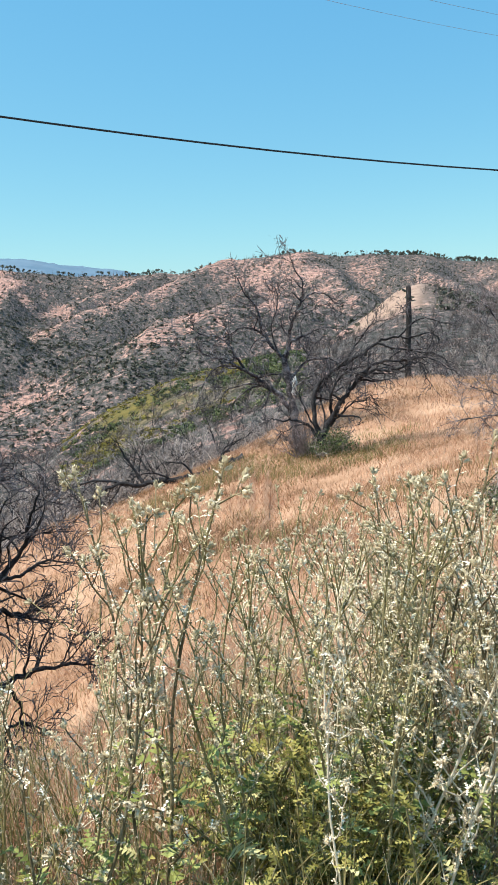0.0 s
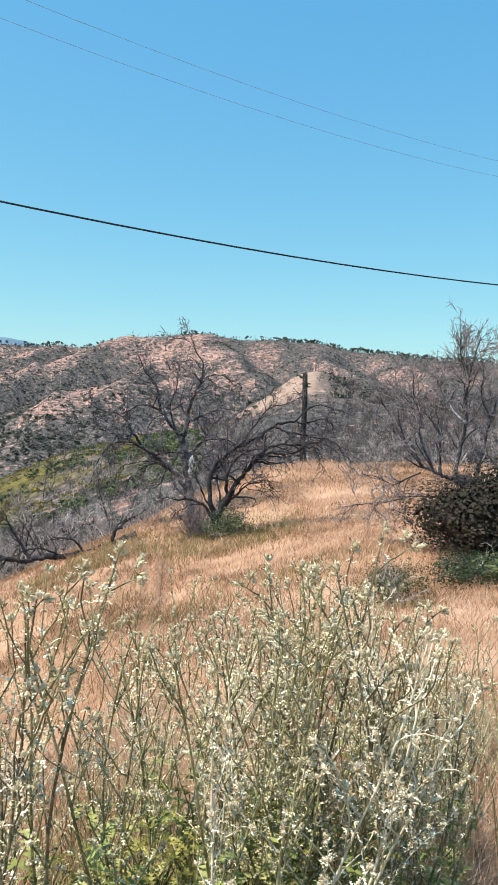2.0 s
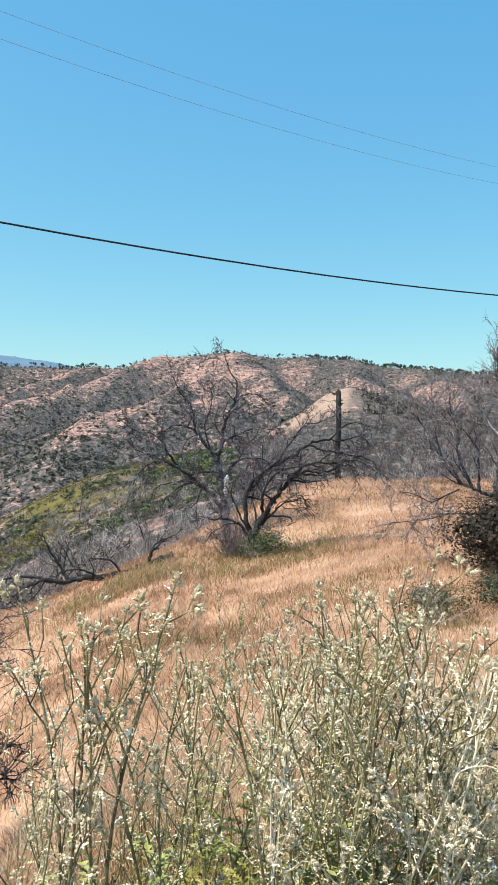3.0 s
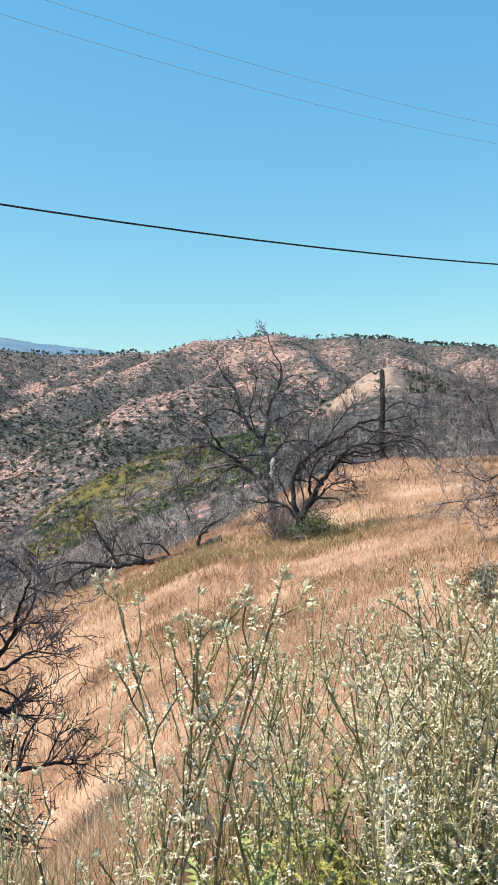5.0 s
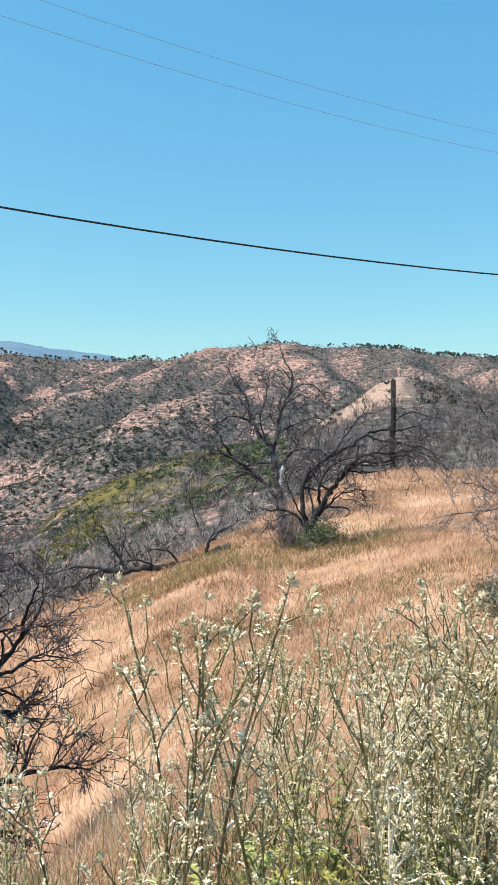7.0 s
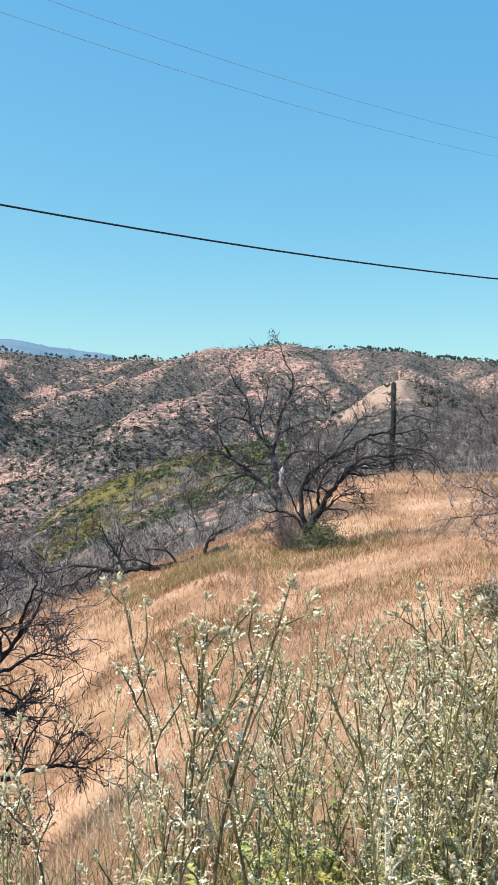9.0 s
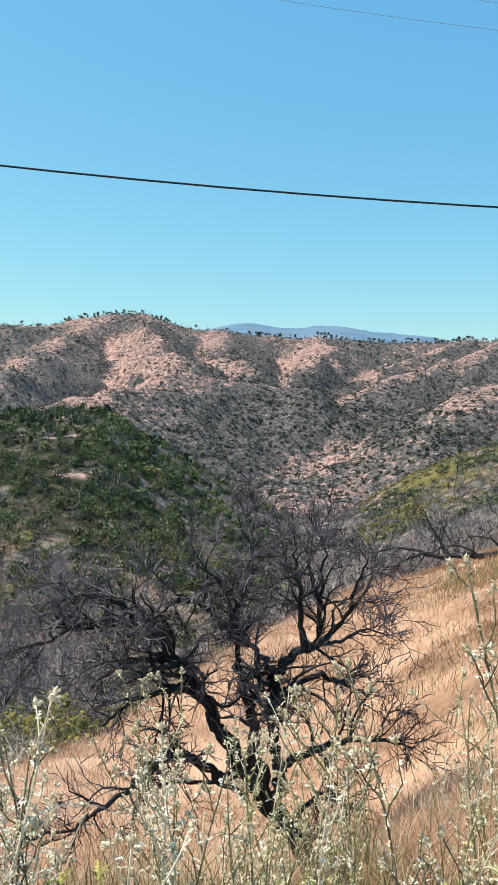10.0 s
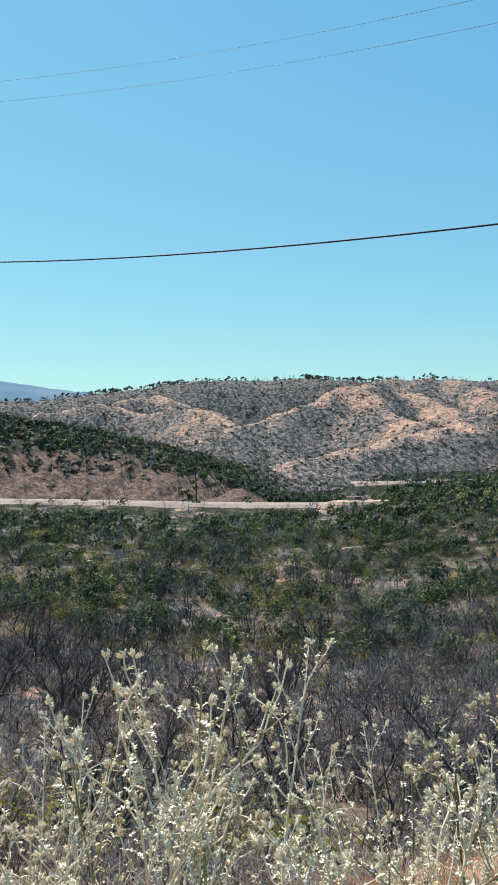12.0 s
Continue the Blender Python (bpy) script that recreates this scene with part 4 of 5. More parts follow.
def leaf_blob(n, leaf, lumps=4, inner=0, loose=.42):
    """One shrub, about a metre in radius and 1.2 m high: leaves on rounded lumps, over inner ones that are larger."""
    c = rng.normal(0, loose, (lumps, 3))
    c[:, 2] = np.abs(c[:, 2]) * .7 + .35
    k = rng.integers(0, lumps, n)
    d = rng.normal(0, 1, (n, 3))
    d /= np.linalg.norm(d, axis=1)[:, None]
    deep = (np.arange(n) < inner)[:, None]
    p = c[k] + d * rng.uniform(.32, .58, (n, 1)) * np.where(deep, .6, 1)
    p[:, 2] = np.abs(p[:, 2])
    face = d + rng.normal(0, .2, (n, 3))
    face[:, 2] += .25
    a = np.cross(face, rng.normal(0, 1, (n, 3)))
    a /= np.linalg.norm(a, axis=1)[:, None]
    b = np.cross(face, a)
    b /= np.linalg.norm(b, axis=1)[:, None]
    ln = leaf * rng.uniform(.6, 1.4, (n, 1)) * np.where(deep, 1.9, 1)
    v = np.stack([p - a * ln, p + b * ln * .6, p + a * ln, p - b * ln * .6], 1).reshape(-1, 3)
    q = np.arange(n * 4).reshape(-1, 4)
    return v, q, None


def twig_blob(n, thick, steps=2, height=1.25, side=8):
    """Bare stems of one dead shrub with many side twigs, spreading from its foot into a rounded crown."""
    s = Soup()
    for _ in range(n):
        lean, a = rng.uniform(.1, 1.15), rng.uniform(0, 6.283)
        go = np.array([math.cos(a) * math.sin(lean), math.sin(a) * math.sin(lean), math.cos(lean)])
        q = bent((*rng.normal(0, .06, 2), 0), go, height * rng.uniform(.6, 1.05), steps + 1, .24, .06)
        sliver(s, q, thick * np.linspace(1, .4, len(q)))
        for _ in range(side):
            k = rng.uniform(.3, 1) * (len(q) - 1)
            i = min(int(k), len(q) - 2)
            q2 = bent(q[i] + (q[i + 1] - q[i]) * (k - i), (q[i + 1] - q[i]) / (height / (steps + 1)) + rng.normal(0, .6, 3), height * rng.uniform(.12, .42), steps, .28, .02)
            sliver(s, q2, thick * np.linspace(.55, .2, len(q2)))
    return np.concatenate(s.v), np.concatenate(s.q), None


def stick_tree(n, thick, steps=4, twigs=3):
    """A burnt trunk of about a metre with a few limbs and twigs."""
    s = Soup()
    q = bent((0, 0, 0), (0, 0, 1), 1.0, steps, .12)
    tube(s, q, thick * np.linspace(1, .35, len(q)), 3, False)
    for _ in range(n):
        i = rng.integers(1, len(q))
        q2 = bent(q[i], (*rng.normal(0, .7, 2), .55), rng.uniform(.2, .5), max(1, steps // 2), .25)
        sliver(s, q2, thick * np.linspace(.6, .25, len(q2)))
        for _ in range(twigs):
            q3 = bent(q2[rng.integers(0, len(q2))], (*rng.normal(0, .7, 2), .5), rng.uniform(.1, .25), 1, .25)
            sliver(s, q3, thick * np.linspace(.35, .15, len(q3)))
    return np.concatenate(s.v), np.concatenate(s.q), None


def scatter(name, label, category, mat, shapes, x, y, size, tall, sink=0.05):
    """One object that holds many shrubs or trees, each a turned and scaled copy of one of the shapes."""
    s = Soup()
    x, y = np.asarray(x), np.asarray(y)
    z = ground_at(x, y)
    pick = rng.integers(0, len(shapes), len(x))
    for k, (v, quads, tris) in enumerate(shapes):
        m = np.flatnonzero(pick == k)
        if not len(m):
            continue
        a = rng.uniform(0, 6.283, len(m))
        sx, sz = size[m][:, None], tall[m][:, None]
        w = np.stack([(v[None, :, 0] * np.cos(a)[:, None] - v[None, :, 1] * np.sin(a)[:, None]) * sx + x[m][:, None],
                      (v[None, :, 0] * np.sin(a)[:, None] + v[None, :, 1] * np.cos(a)[:, None]) * sx + y[m][:, None],
                      v[None, :, 2] * sz + z[m][:, None] - sink], -1)
        f = quads[None] + (np.arange(len(m)) * len(v))[:, None, None]
        s.add(w.reshape(-1, 3), None, f.reshape(-1, 4))
    return tagged(new(name, s.mesh(name, mat)), label, category, kind="stuff")


def spots(number, t0, t1, r0, r1, keep=None, even=1.0):
    """Random places between two directions and two distances. even: 2 spreads evenly over the ground, 1 favours what is near."""
    t = rng.uniform(t0, t1, number)
    r = (r0 ** even + rng.uniform(0, 1, number) * (r1 ** even - r0 ** even)) ** (1 / even)
    if keep is not None:
        m = rng.uniform(0, 1, number) < keep(t, r)
        t, r = t[m], r[m]
    return t, r, *polar(t, r)


def brow_at(t):
    return land_nodes(t)[0][5]


# dead brush in the ravine: fine close by, coarser further off; ash grey, mauve-brown or black, shrub by shrub
fine_brush = [twig_blob(11, .0135, 2, 1.2, 5) for _ in range(8)]
brush = [twig_blob(9, .02, 1, 1.25, 5) for _ in range(10)]
rng = np.random.default_rng(31)
for shapes, number, r0, r1, lo, hi in ((fine_brush, 2900, 4.5, 60, .4, 1.3), (brush, 4600, 45, 150, .7, 1.8)):
    t, r, x, y = spots(number, -27, 90, r0, r1, lambda t, r: (r > brow_at(t) * 1.1 + np.where(t > 50, 0, 1.5)) * (0.35 + 0.65 * (fbm(*[c / 6 for c in polar(t, r)], 41) > .46)) * np.where((t > 24) & (r > 68), np.where(t > 58, .6, .4), np.where((t > 46) & (r > 26), .75, 1)), 1.25)
    tone = fbm(x / 9, y / 9, 43) + rng.normal(0, .13, len(x)) + np.where(t > 42, .07, 0)
    for sel, nm, lb, mt in ((tone > .52, "grey_brush", "dead grey leafless brush filling the ravine", grey_twigs),
                            ((tone <= .52) & (tone > .36), "brown_brush", "dead brown leafless brush in the ravine", mauve_twigs),
                            (tone <= .36, "burnt_brush", "burnt dark leafless brush on the slopes", dark_twigs)):
        sz = rng.uniform(lo, hi, sel.sum()) * np.clip(r[sel] / 16, .35, 1)
        scatter(nm, lb, "brush", mt, shapes, x[sel], y[sel], sz, sz * rng.uniform(.8, 1.4, sel.sum()))


def small_bare_tree(height):
    """Meshes of a small burnt tree: its trunk with limbs, and its twigs."""
    body, fine = Soup(), Soup()
    for _ in range(rng.integers(3, 6)):
        q = bent((*rng.normal(0, .08, 2), 0), (*rng.normal(0, .45, 2), 1), height * rng.uniform(.7, 1), 9, .13, .03)
        rr = np.linspace(.05, .011, len(q))
        tube(body, q, rr, 5)
        soups = [[], fine, fine]
        side_shoots(q, rr, 9, height * .32, 0, soups, dict(SPEC, count=(9, 5, 2), step=.2, thin=.009, up=.18))
        for b in soups[0]:
            body.add(np.concatenate(b.v), np.concatenate(b.t), np.concatenate(b.q))
    return body.mesh("trunk", charred, True), fine.mesh("twigs", mauve_twigs)


LITTLE = [small_bare_tree(3.2) for _ in range(6)]
t, r, x, y = spots(170, -26, 88, 14, 90, lambda t, r: (r > brow_at(t) * 1.2 + 3) * np.where(t > 38, 1.0, .55), 1.3)
for i in range(len(x)):
    ob = tagged(new("burnt_small_tree"), "small burnt bare tree standing in the brush", "tree", "small burnt trees")
    ob.matrix_world = pose(x[i], y[i], float(ground_at(x[i], y[i])) - .1, 0, 0, rng.uniform(0, 360)) @ Matrix.Scale(rng.uniform(.55, 1.05), 4)
    body, fine = LITTLE[rng.integers(0, 6)]
    part("trunk", body, ob)
    part("twig_crown", fine, ob, "fine bare twigs", "stuff")
dark_little = [fine.copy() for _, fine in LITTLE[:3]]
for me in dark_little:
    me.materials[0] = dark_twigs
t, r, x, y = spots(100, 42, 88, 22, 110, lambda t, r: (fbm(*[c / 14 for c in polar(t, r)], 45) > .4), 1.2)
for i in range(len(x)):
    ob = tagged(new("burnt_small_tree"), "charred bare tree with curved stems on the ravine's side", "tree", "small burnt trees")
    ob.matrix_world = pose(x[i], y[i], float(ground_at(x[i], y[i])) - .1, 0, 0, rng.uniform(0, 360)) @ Matrix.Scale(rng.uniform(.9, 1.5), 4)
    part("trunk", LITTLE[i % 3][0], ob)
    part("twig_crown", dark_little[i % 3], ob, "fine bare twigs", "stuff")
grey_little = [fine.copy() for _, fine in LITTLE[:3]]
for me in grey_little:
    me.materials[0] = grey_twigs
for i, (turn, far) in enumerate(((3.2, 1.35), (5.5, 1.5), (7.6, 1.28), (8.8, 1.6), (10.2, 1.3), (11.6, 1.5), (13.0, 1.3), (14.6, 1.45), (16.5, 1.35), (18.5, 1.6))):
    x, y = polar(turn, float(brow_at(np.array([turn]))[0]) * far)
    ob = tagged(new("burnt_small_tree"), "small burnt bare tree below the field's edge", "tree", "small burnt trees")
    ob.matrix_world = pose(x, y, float(ground_at(x, y)) - .1, 0, 0, rng.uniform(0, 360)) @ Matrix.Scale(rng.uniform(.8, 1.25), 4)
    part("trunk", LITTLE[i % 3][0], ob)
    part("twig_crown", grey_little[i % 3], ob, "fine grey bare twigs", "stuff")
t, r, x, y = spots(650, 58, 92, 38, 140, lambda t, r: (fbm(*[c / 10 for c in polar(t, r)], 46) > .42) * 1.0, 1.3)
sz = rng.uniform(.8, 1.9, len(x))
scatter("burnt_brush", "burnt brown brush among green shrubs", "brush", dark_twigs, brush, x, y, sz, sz * 1.15)
t, r, x, y = spots(1500, 44, 92, 12, 82, lambda t, r: np.where((t > 60) & (r > 45), .5, 1) * (fbm(*[c / 7 for c in polar(t, r)], 48) > .4), 1.2)
sz = rng.uniform(.8, 1.7, len(x)) * np.clip(r / 24, .5, 1)
pick = rng.uniform(0, 1, len(x))
for sel, nm, lb, mt in ((pick < .4, "grey_brush", "dead grey brush with bare twigs on the ravine's side", grey_twigs), ((pick >= .4) & (pick < .75), "brown_brush", "dead mauve-brown brush on the ravine's side", mauve_twigs), (pick >= .75, "burnt_brush", "charred brush on the ravine's side", black_twigs)):
    scatter(nm, lb, "brush", mt, fine_brush, x[sel], y[sel], sz[sel], sz[sel] * 1.15)
# burnt trees on the knolls beyond
sticks = [stick_tree(14, .016) for _ in range(6)]
t, r, x, y = spots(800, -27, 90, 75, 340, lambda t, r: np.where((t < -4) & (t > -12) & (r > 150), .1, .9) * (1 - cut_at(t, r, land(t, r))) * np.where((t > 56) & (r > 180) & (r < 225), .1, 1))
h = rng.uniform(2.5, 6.0, len(x))
scatter("burnt_trees", "black burnt small trees standing among brush", "burnt trees", dark_twigs, sticks, x, y, h * .8, h)
# a belt of grey brush below the green knoll
t, r, x, y = spots(600, 33, 58, 30, 85, lambda t, r: (r > brow_at(t) * 1.3 + 8) * 1.0, 1.4)
sz = rng.uniform(.9, 2.0, len(x))
scatter("grey_brush", "dead grey brush below the green knoll", "brush", brown_twigs, brush, x, y, sz, sz * 1.15)
t, r, x, y = spots(2300, -27, -3, 48, 290, lambda t, r: np.where((t > -12) & (r > 222), .12, 1), 1.3)
sz = rng.uniform(.7, 1.9, len(x))
scatter("grey_brush", "dead grey brush on the slope beyond the mound", "brush", mauve_twigs, brush, x, y, sz, sz * 1.3)
t, r, x, y = spots(900, -1, 22, 22, 80, lambda t, r: (r > brow_at(t) * 1.12 + 1) * 1.0, 1.1)
sz = rng.uniform(.5, 1.4, len(x))
for sel, nm, lb, mt in ((sz > .85, "grey_brush", "dead grey brush below the field's edge", grey_twigs), (sz <= .85, "burnt_brush", "burnt dark brush below the field's edge", dark_twigs)):
    scatter(nm, lb, "brush", mt, fine_brush, x[sel], y[sel], sz[sel], sz[sel] * 1.2)
t, r, x, y = spots(1300, 3, 24, 78, 260, lambda t, r: np.where((t < 15) & (r > 115) & (r < 215), .25, 1), 1.3)
sz = rng.uniform(.7, 1.8, len(x))
scatter("burnt_brush", "burnt brush on the sides of the valley", "brush", mauve_twigs, brush, x, y, sz, sz * 1.2)
# green shrubs
bushes = [leaf_blob(72, .105, 4, 22, .28) for _ in range(8)]
near_bushes = [leaf_blob(330, .038, 7, 90) for _ in range(6)]


def off_road(t, r):
    return np.where(fbm(*[c / 9 for c in polar(t, r)], 77) > np.where((t > 61) & (r < 120), .61, np.where(t < 42, .56, .67)), .2, 1) * (1 - .9 * cut_at(t, r, land(t, r))) * np.where((t > 56) & (r > 168) & (r < 222), .06, 1) * np.where((np.abs(t - 50) < 8) & (np.abs(r - 238) < 9), 0, 1) * np.where((np.abs(t - 54) < 4.5) & (r > 238) & (r < 282), .2, 1)


rng = np.random.default_rng(37)
t, r, x, y = spots(9800, 20, 92, 62, 330, lambda t, r: np.clip((r - 45) / 35, .4, 1) * np.clip((t - 20) / 9, .1, 1) * off_road(t, r)
                   * np.clip(6 * fbm(*[c / 17 for c in polar(t, r)], 51) - 1.9, .4, 1), 1.5)
sz = rng.uniform(.8, 1.2, len(x)) * rng.uniform(.9, 1.9, len(x))
tl = sz * rng.uniform(.95, 1.45, len(x))
mid_bushes = [leaf_blob(190, .056, 6, 60, .3) for _ in range(8)]
for sel, shapes in ((r < 135, mid_bushes), ((r >= 135) & (r < 195), bushes), (r >= 195, [leaf_blob(34, .17, 3, 10, .26) for _ in range(8)])):
    kind = rng.uniform(0, 1, len(x)) + .5 * (fbm(x / 25, y / 25, 79) - .5)
    for own, lb, mt in ((kind < .42, "dark green chaparral shrubs covering the knolls", dark_leaf), ((kind >= .42) & (kind < .78), "green chaparral shrubs covering the knolls", shrub_leaf), (kind >= .78, "olive green chaparral shrubs covering the knolls", olive_leaf)):
        one = sel & own
        scatter("green_chaparral", lb, "shrubs", mt, shapes, x[one], y[one], sz[one], tl[one])
t, r, x, y = spots(1700, 20, 92, 60, 135, lambda t, r: np.where((t > 58) & (r < 85), .45, 1) * (fbm(*[c / 12 for c in polar(t, r)], 53) > .47))
sz = rng.uniform(.6, 1.5, len(x))
scatter("green_chaparral", "olive green shrubs on the ravine's side", "shrubs", shrub_leaf, mid_bushes, x, y, sz, sz * .8)
t, r, x, y = spots(640, 20, 92, 16, 72, lambda t, r: (r > brow_at(t) * 1.25 + 5) * np.where(t > 46, .5, 1) * (fbm(*[c / 12 for c in polar(t, r)], 53) > .42))
sz = rng.uniform(.5, 1.2, len(x))
scatter("green_chaparral", "dark green shrubs resprouting in the ravine", "shrubs", shrub_leaf, near_bushes, x, y, sz, sz * .8)
t, r, x, y = spots(620, 20, 92, 14, 110, lambda t, r: (r > brow_at(t) * 1.25 + 3) * np.where(t > 44, .35, 1) * (fbm(*[c / 12 for c in polar(t, r)], 57) > .46))
sz = rng.uniform(.6, 1.5, len(x))
scatter("yellow_green_shrubs", "yellow-green resprouting shrubs among burnt brush", "shrubs", yellow_leaf, near_bushes, x, y, sz, sz * .8)
t, r, x, y = spots(900, 46, 90, 45, 135, lambda t, r: np.clip((t - 54) / 8, .12, 1) * np.clip((r - 40) / 40, .25, 1) * (fbm(*[c / 8 for c in polar(t, r)], 58) > .45))
sz = rng.uniform(.8, 1.6, len(x))
scatter("yellow_green_shrubs", "bright yellow-green shrubs on the ravine's side", "shrubs", yellow_leaf, near_bushes, x, y, sz, sz * .9)
t, r, x, y = spots(2200, -3, 15, 110, 215, lambda t, r: np.clip(4 * fbm(*[c / 16 for c in polar(t, r)], 59) - 1.2, .1, 1))
sz = rng.uniform(.5, 1.2, len(x))
ye = (fbm(x / 18, y / 18, 65) > .42) & (t > 1.5)
scatter("yellow_green_shrubs", "low yellow-green shrubs on a rounded spur", "shrubs", yellow_leaf, bushes, x[ye], y[ye], sz[ye], sz[ye] * .7)
scatter("green_chaparral", "dark green shrubs on a rounded spur", "shrubs", shrub_leaf, bushes, x[~ye], y[~ye], sz[~ye] * 1.3, sz[~ye])
t, r, x, y = spots(700, 19, 36, 85, 205, lambda t, r: np.clip((t - 17) / 9, .3, 1) * (fbm(*[c / 14 for c in polar(t, r)], 73) > .4))
sz = rng.uniform(.6, 1.6, len(x))
scatter("green_chaparral", "dark green shrubs on the knoll's steep side", "shrubs", shrub_leaf, bushes, x, y, sz, sz)
t, r, x, y = spots(620, 60, 92, 200, 300, lambda t, r: 1 - .93 * cut_at(t, r, land(t, r)), 2)
sz = rng.uniform(1.2, 2.5, len(x))
scatter("green_chaparral", "rounded dark green shrubs on the knoll above the road cut", "shrubs", dark_leaf, bushes, x, y, sz, sz * 1.05)
# far slopes
low = [leaf_blob(11, .46, 3) for _ in range(8)]
t, r, x, y = spots(36000, -27, 92, 220, 1000, lambda t, r: np.where((t > 42) & (r > 430), .8, 1) * np.where((t < -4) & (t > -12) & (r < 345), .08, 1) * np.clip(.1 + .85 * cover_at(*polar(t, r)), .14, 1), 1.6)
sz = rng.uniform(.7, 2.1, len(x))
dark = fbm(x / 60, y / 60, 63) > .3
scatter("far_chaparral", "dark scrub on distant burnt hillsides", "shrubs", far_leaf, low, x[dark], y[dark], sz[dark], sz[dark] * .8)
t, r, x, y = spots(9000, 1, 34, 220, 760, lambda t, r: .12 + .9 * valley_at(t, r, land(t, r)), 1.6)
sz = rng.uniform(.9, 2.2, len(x))
scatter("far_chaparral", "dark green scrub in the valley", "shrubs", far_leaf, low, x, y, sz, sz * .85)
far_twigs = [stick_tree(3, .05, 2, 0) for _ in range(8)]
t, r, x, y = spots(21000, -27, 92, 200, 1000, lambda t, r: np.where((t < -4) & (t > -12) & (r < 345), .08, 1) * np.clip(.2 + .8 * fbm(*[c / 45 for c in polar(t, r)], 67) + .2 * cover_at(*polar(t, r)), .1, 1), 1.6)
h = rng.uniform(2, 5.5, len(x))
thin_twigs = [stick_tree(5, .022, 2, 0) for _ in range(8)]
for sel, shapes in ((r > 420, far_twigs), (r <= 420, thin_twigs)):
    scatter("far_burnt_trees", "burnt bare trees on distant hillsides", "burnt trees", brown_twigs, shapes, x[sel], y[sel], h[sel] * .9, h[sel])
# pines along the ridge
t, r, x, y = spots(2000, -27, 92, 935, 972, lambda t, r: np.clip(5 * fbm(t / 2.2, t * 0 + 3.3, 71) - 2.1, .07, 1))
h = rng.uniform(3, 7, len(x))


def ridge_pine():
    """A small pine about a metre tall: a bare stem under a rounded ragged crown."""
    v, q, _ = leaf_blob(26, .32, 3, 4)
    v = v * (.36, .36, .42) + (0, 0, .45)
    so = Soup()
    tube(so, [(0, 0, 0), (.01, 0, .4), (0, 0, .8)], [.035, .028, .015], 3, False)
    stem_v, stem_q = so.v[0], so.q[0]
    return np.vstack([v, stem_v]), np.vstack([q, stem_q + len(v)]), None


pines = [ridge_pine() for _ in range(8)]
scatter("ridge_trees", "dark trees standing along the distant ridge", "trees", far_leaf, pines, x, y, h, h)

# ---- single shrubs ----
rng = np.random.default_rng(41)


def shrub(name, label, turn, r, width, height, leaf_mat, leaves, stems, leaf=.05, twig_mat=None, inner=0):
    x, y = polar(turn, r)
    ob = tagged(new(name), label, "shrub", "shrubs by the field")
    ob.location = (x, y, float(ground_at(x, y)) - .05)
    s = Soup()
    for _ in range(stems):
        go = np.array([*rng.normal(0, .6, 2) * width, height * rng.uniform(.6, 1.2)])
        q = bent((*rng.normal(0, .15, 2) * width, 0), go, height * rng.uniform(.7, 1.15), 6, .16)
        tube(s, q, np.linspace(.011, .004, len(q)), 3)
        for _ in range(9):
            k = rng.integers(1, len(q))
            q2 = bent(q[k], (q[k] - q[k - 1]) * 6 + rng.normal(0, .35, 3), height * rng.uniform(.12, .4), 2, .3)
            sliver(s, q2, np.linspace(.005, .002, len(q2)))
    part("stem_clump", s.mesh("stems", twig_mat or grey_twigs), ob, kind="stuff")
    if leaves:
        v, f, _ = leaf_blob(leaves, leaf, 9, inner, .3)
        s = Soup()
        s.add(v * (width, width, height * .9), None, f)
        part("foliage", s.mesh("leaves", leaf_mat), ob, kind="stuff")
    return ob


shrub("dead_leaf_shrub", "dark shrub of brown and green leaves under a burnt tree", -24.6, 14.0, 1.6, 1.45, material("brown_green_leaves", [(.01, .011, .007), (.028, .026, .015), (.08, .052, .036)], 2, 12, .7, 0, per_piece=.6), 17000, 300, .021, dark_twigs, 3500)
shrub("green_shrub", "low green shrub in the shade of a burnt tree", -23.1, foot(-23.1, -11.83), .75, .5, dark_leaf, 3600, 40, .03)
shrub("green_shrub", "low green shrub in the shade of a burnt tree", -18.0, foot(-18.0, -12.64), .45, .32, dark_leaf, 2200, 30, .03)
shrub("green_shrub", "low green shrub in the shade of a burnt tree", -26.2, foot(-26.2, -11.63), .9, .5, shrub_leaf, 3600, 40, .03)
shrub("dark_green_shrub", "small dark green shrub at the edge of the weeds", -18.2, 9.6, .5, .55, shrub_leaf, 1500, 20, .03)
shrub("bare_shrub", "bare grey shrub of thin stems at an oak's foot", -3.4, foot(-3.4, -9.7), 1.15, 1.35, None, 0, 120, twig_mat=brown_twigs)
shrub("green_shoots", "green shoots sprouting at a burnt oak's foot", -5.7, foot(-5.7, -9.5), .8, .75, shrub_leaf, 1800, 25, .035)
shrub("green_shoots", "green shoots sprouting at a burnt oak's foot", -4.6, foot(-4.6, -9.8), .5, .55, shrub_leaf, 1300, 25, .035)
shrub("olive_shrub", "olive green shrub among dead grey brush", 42.2, foot(42.2, -22.5), .8, 1.0, material("olive_leaves", [(.05, .06, .015), (.11, .12, .03), (.2, .2, .06)], 2, 12, .7, 0, per_piece=.5, translucent=.2), 5000, 60, .035)

# ---- far road, its poles and the pull-out ----


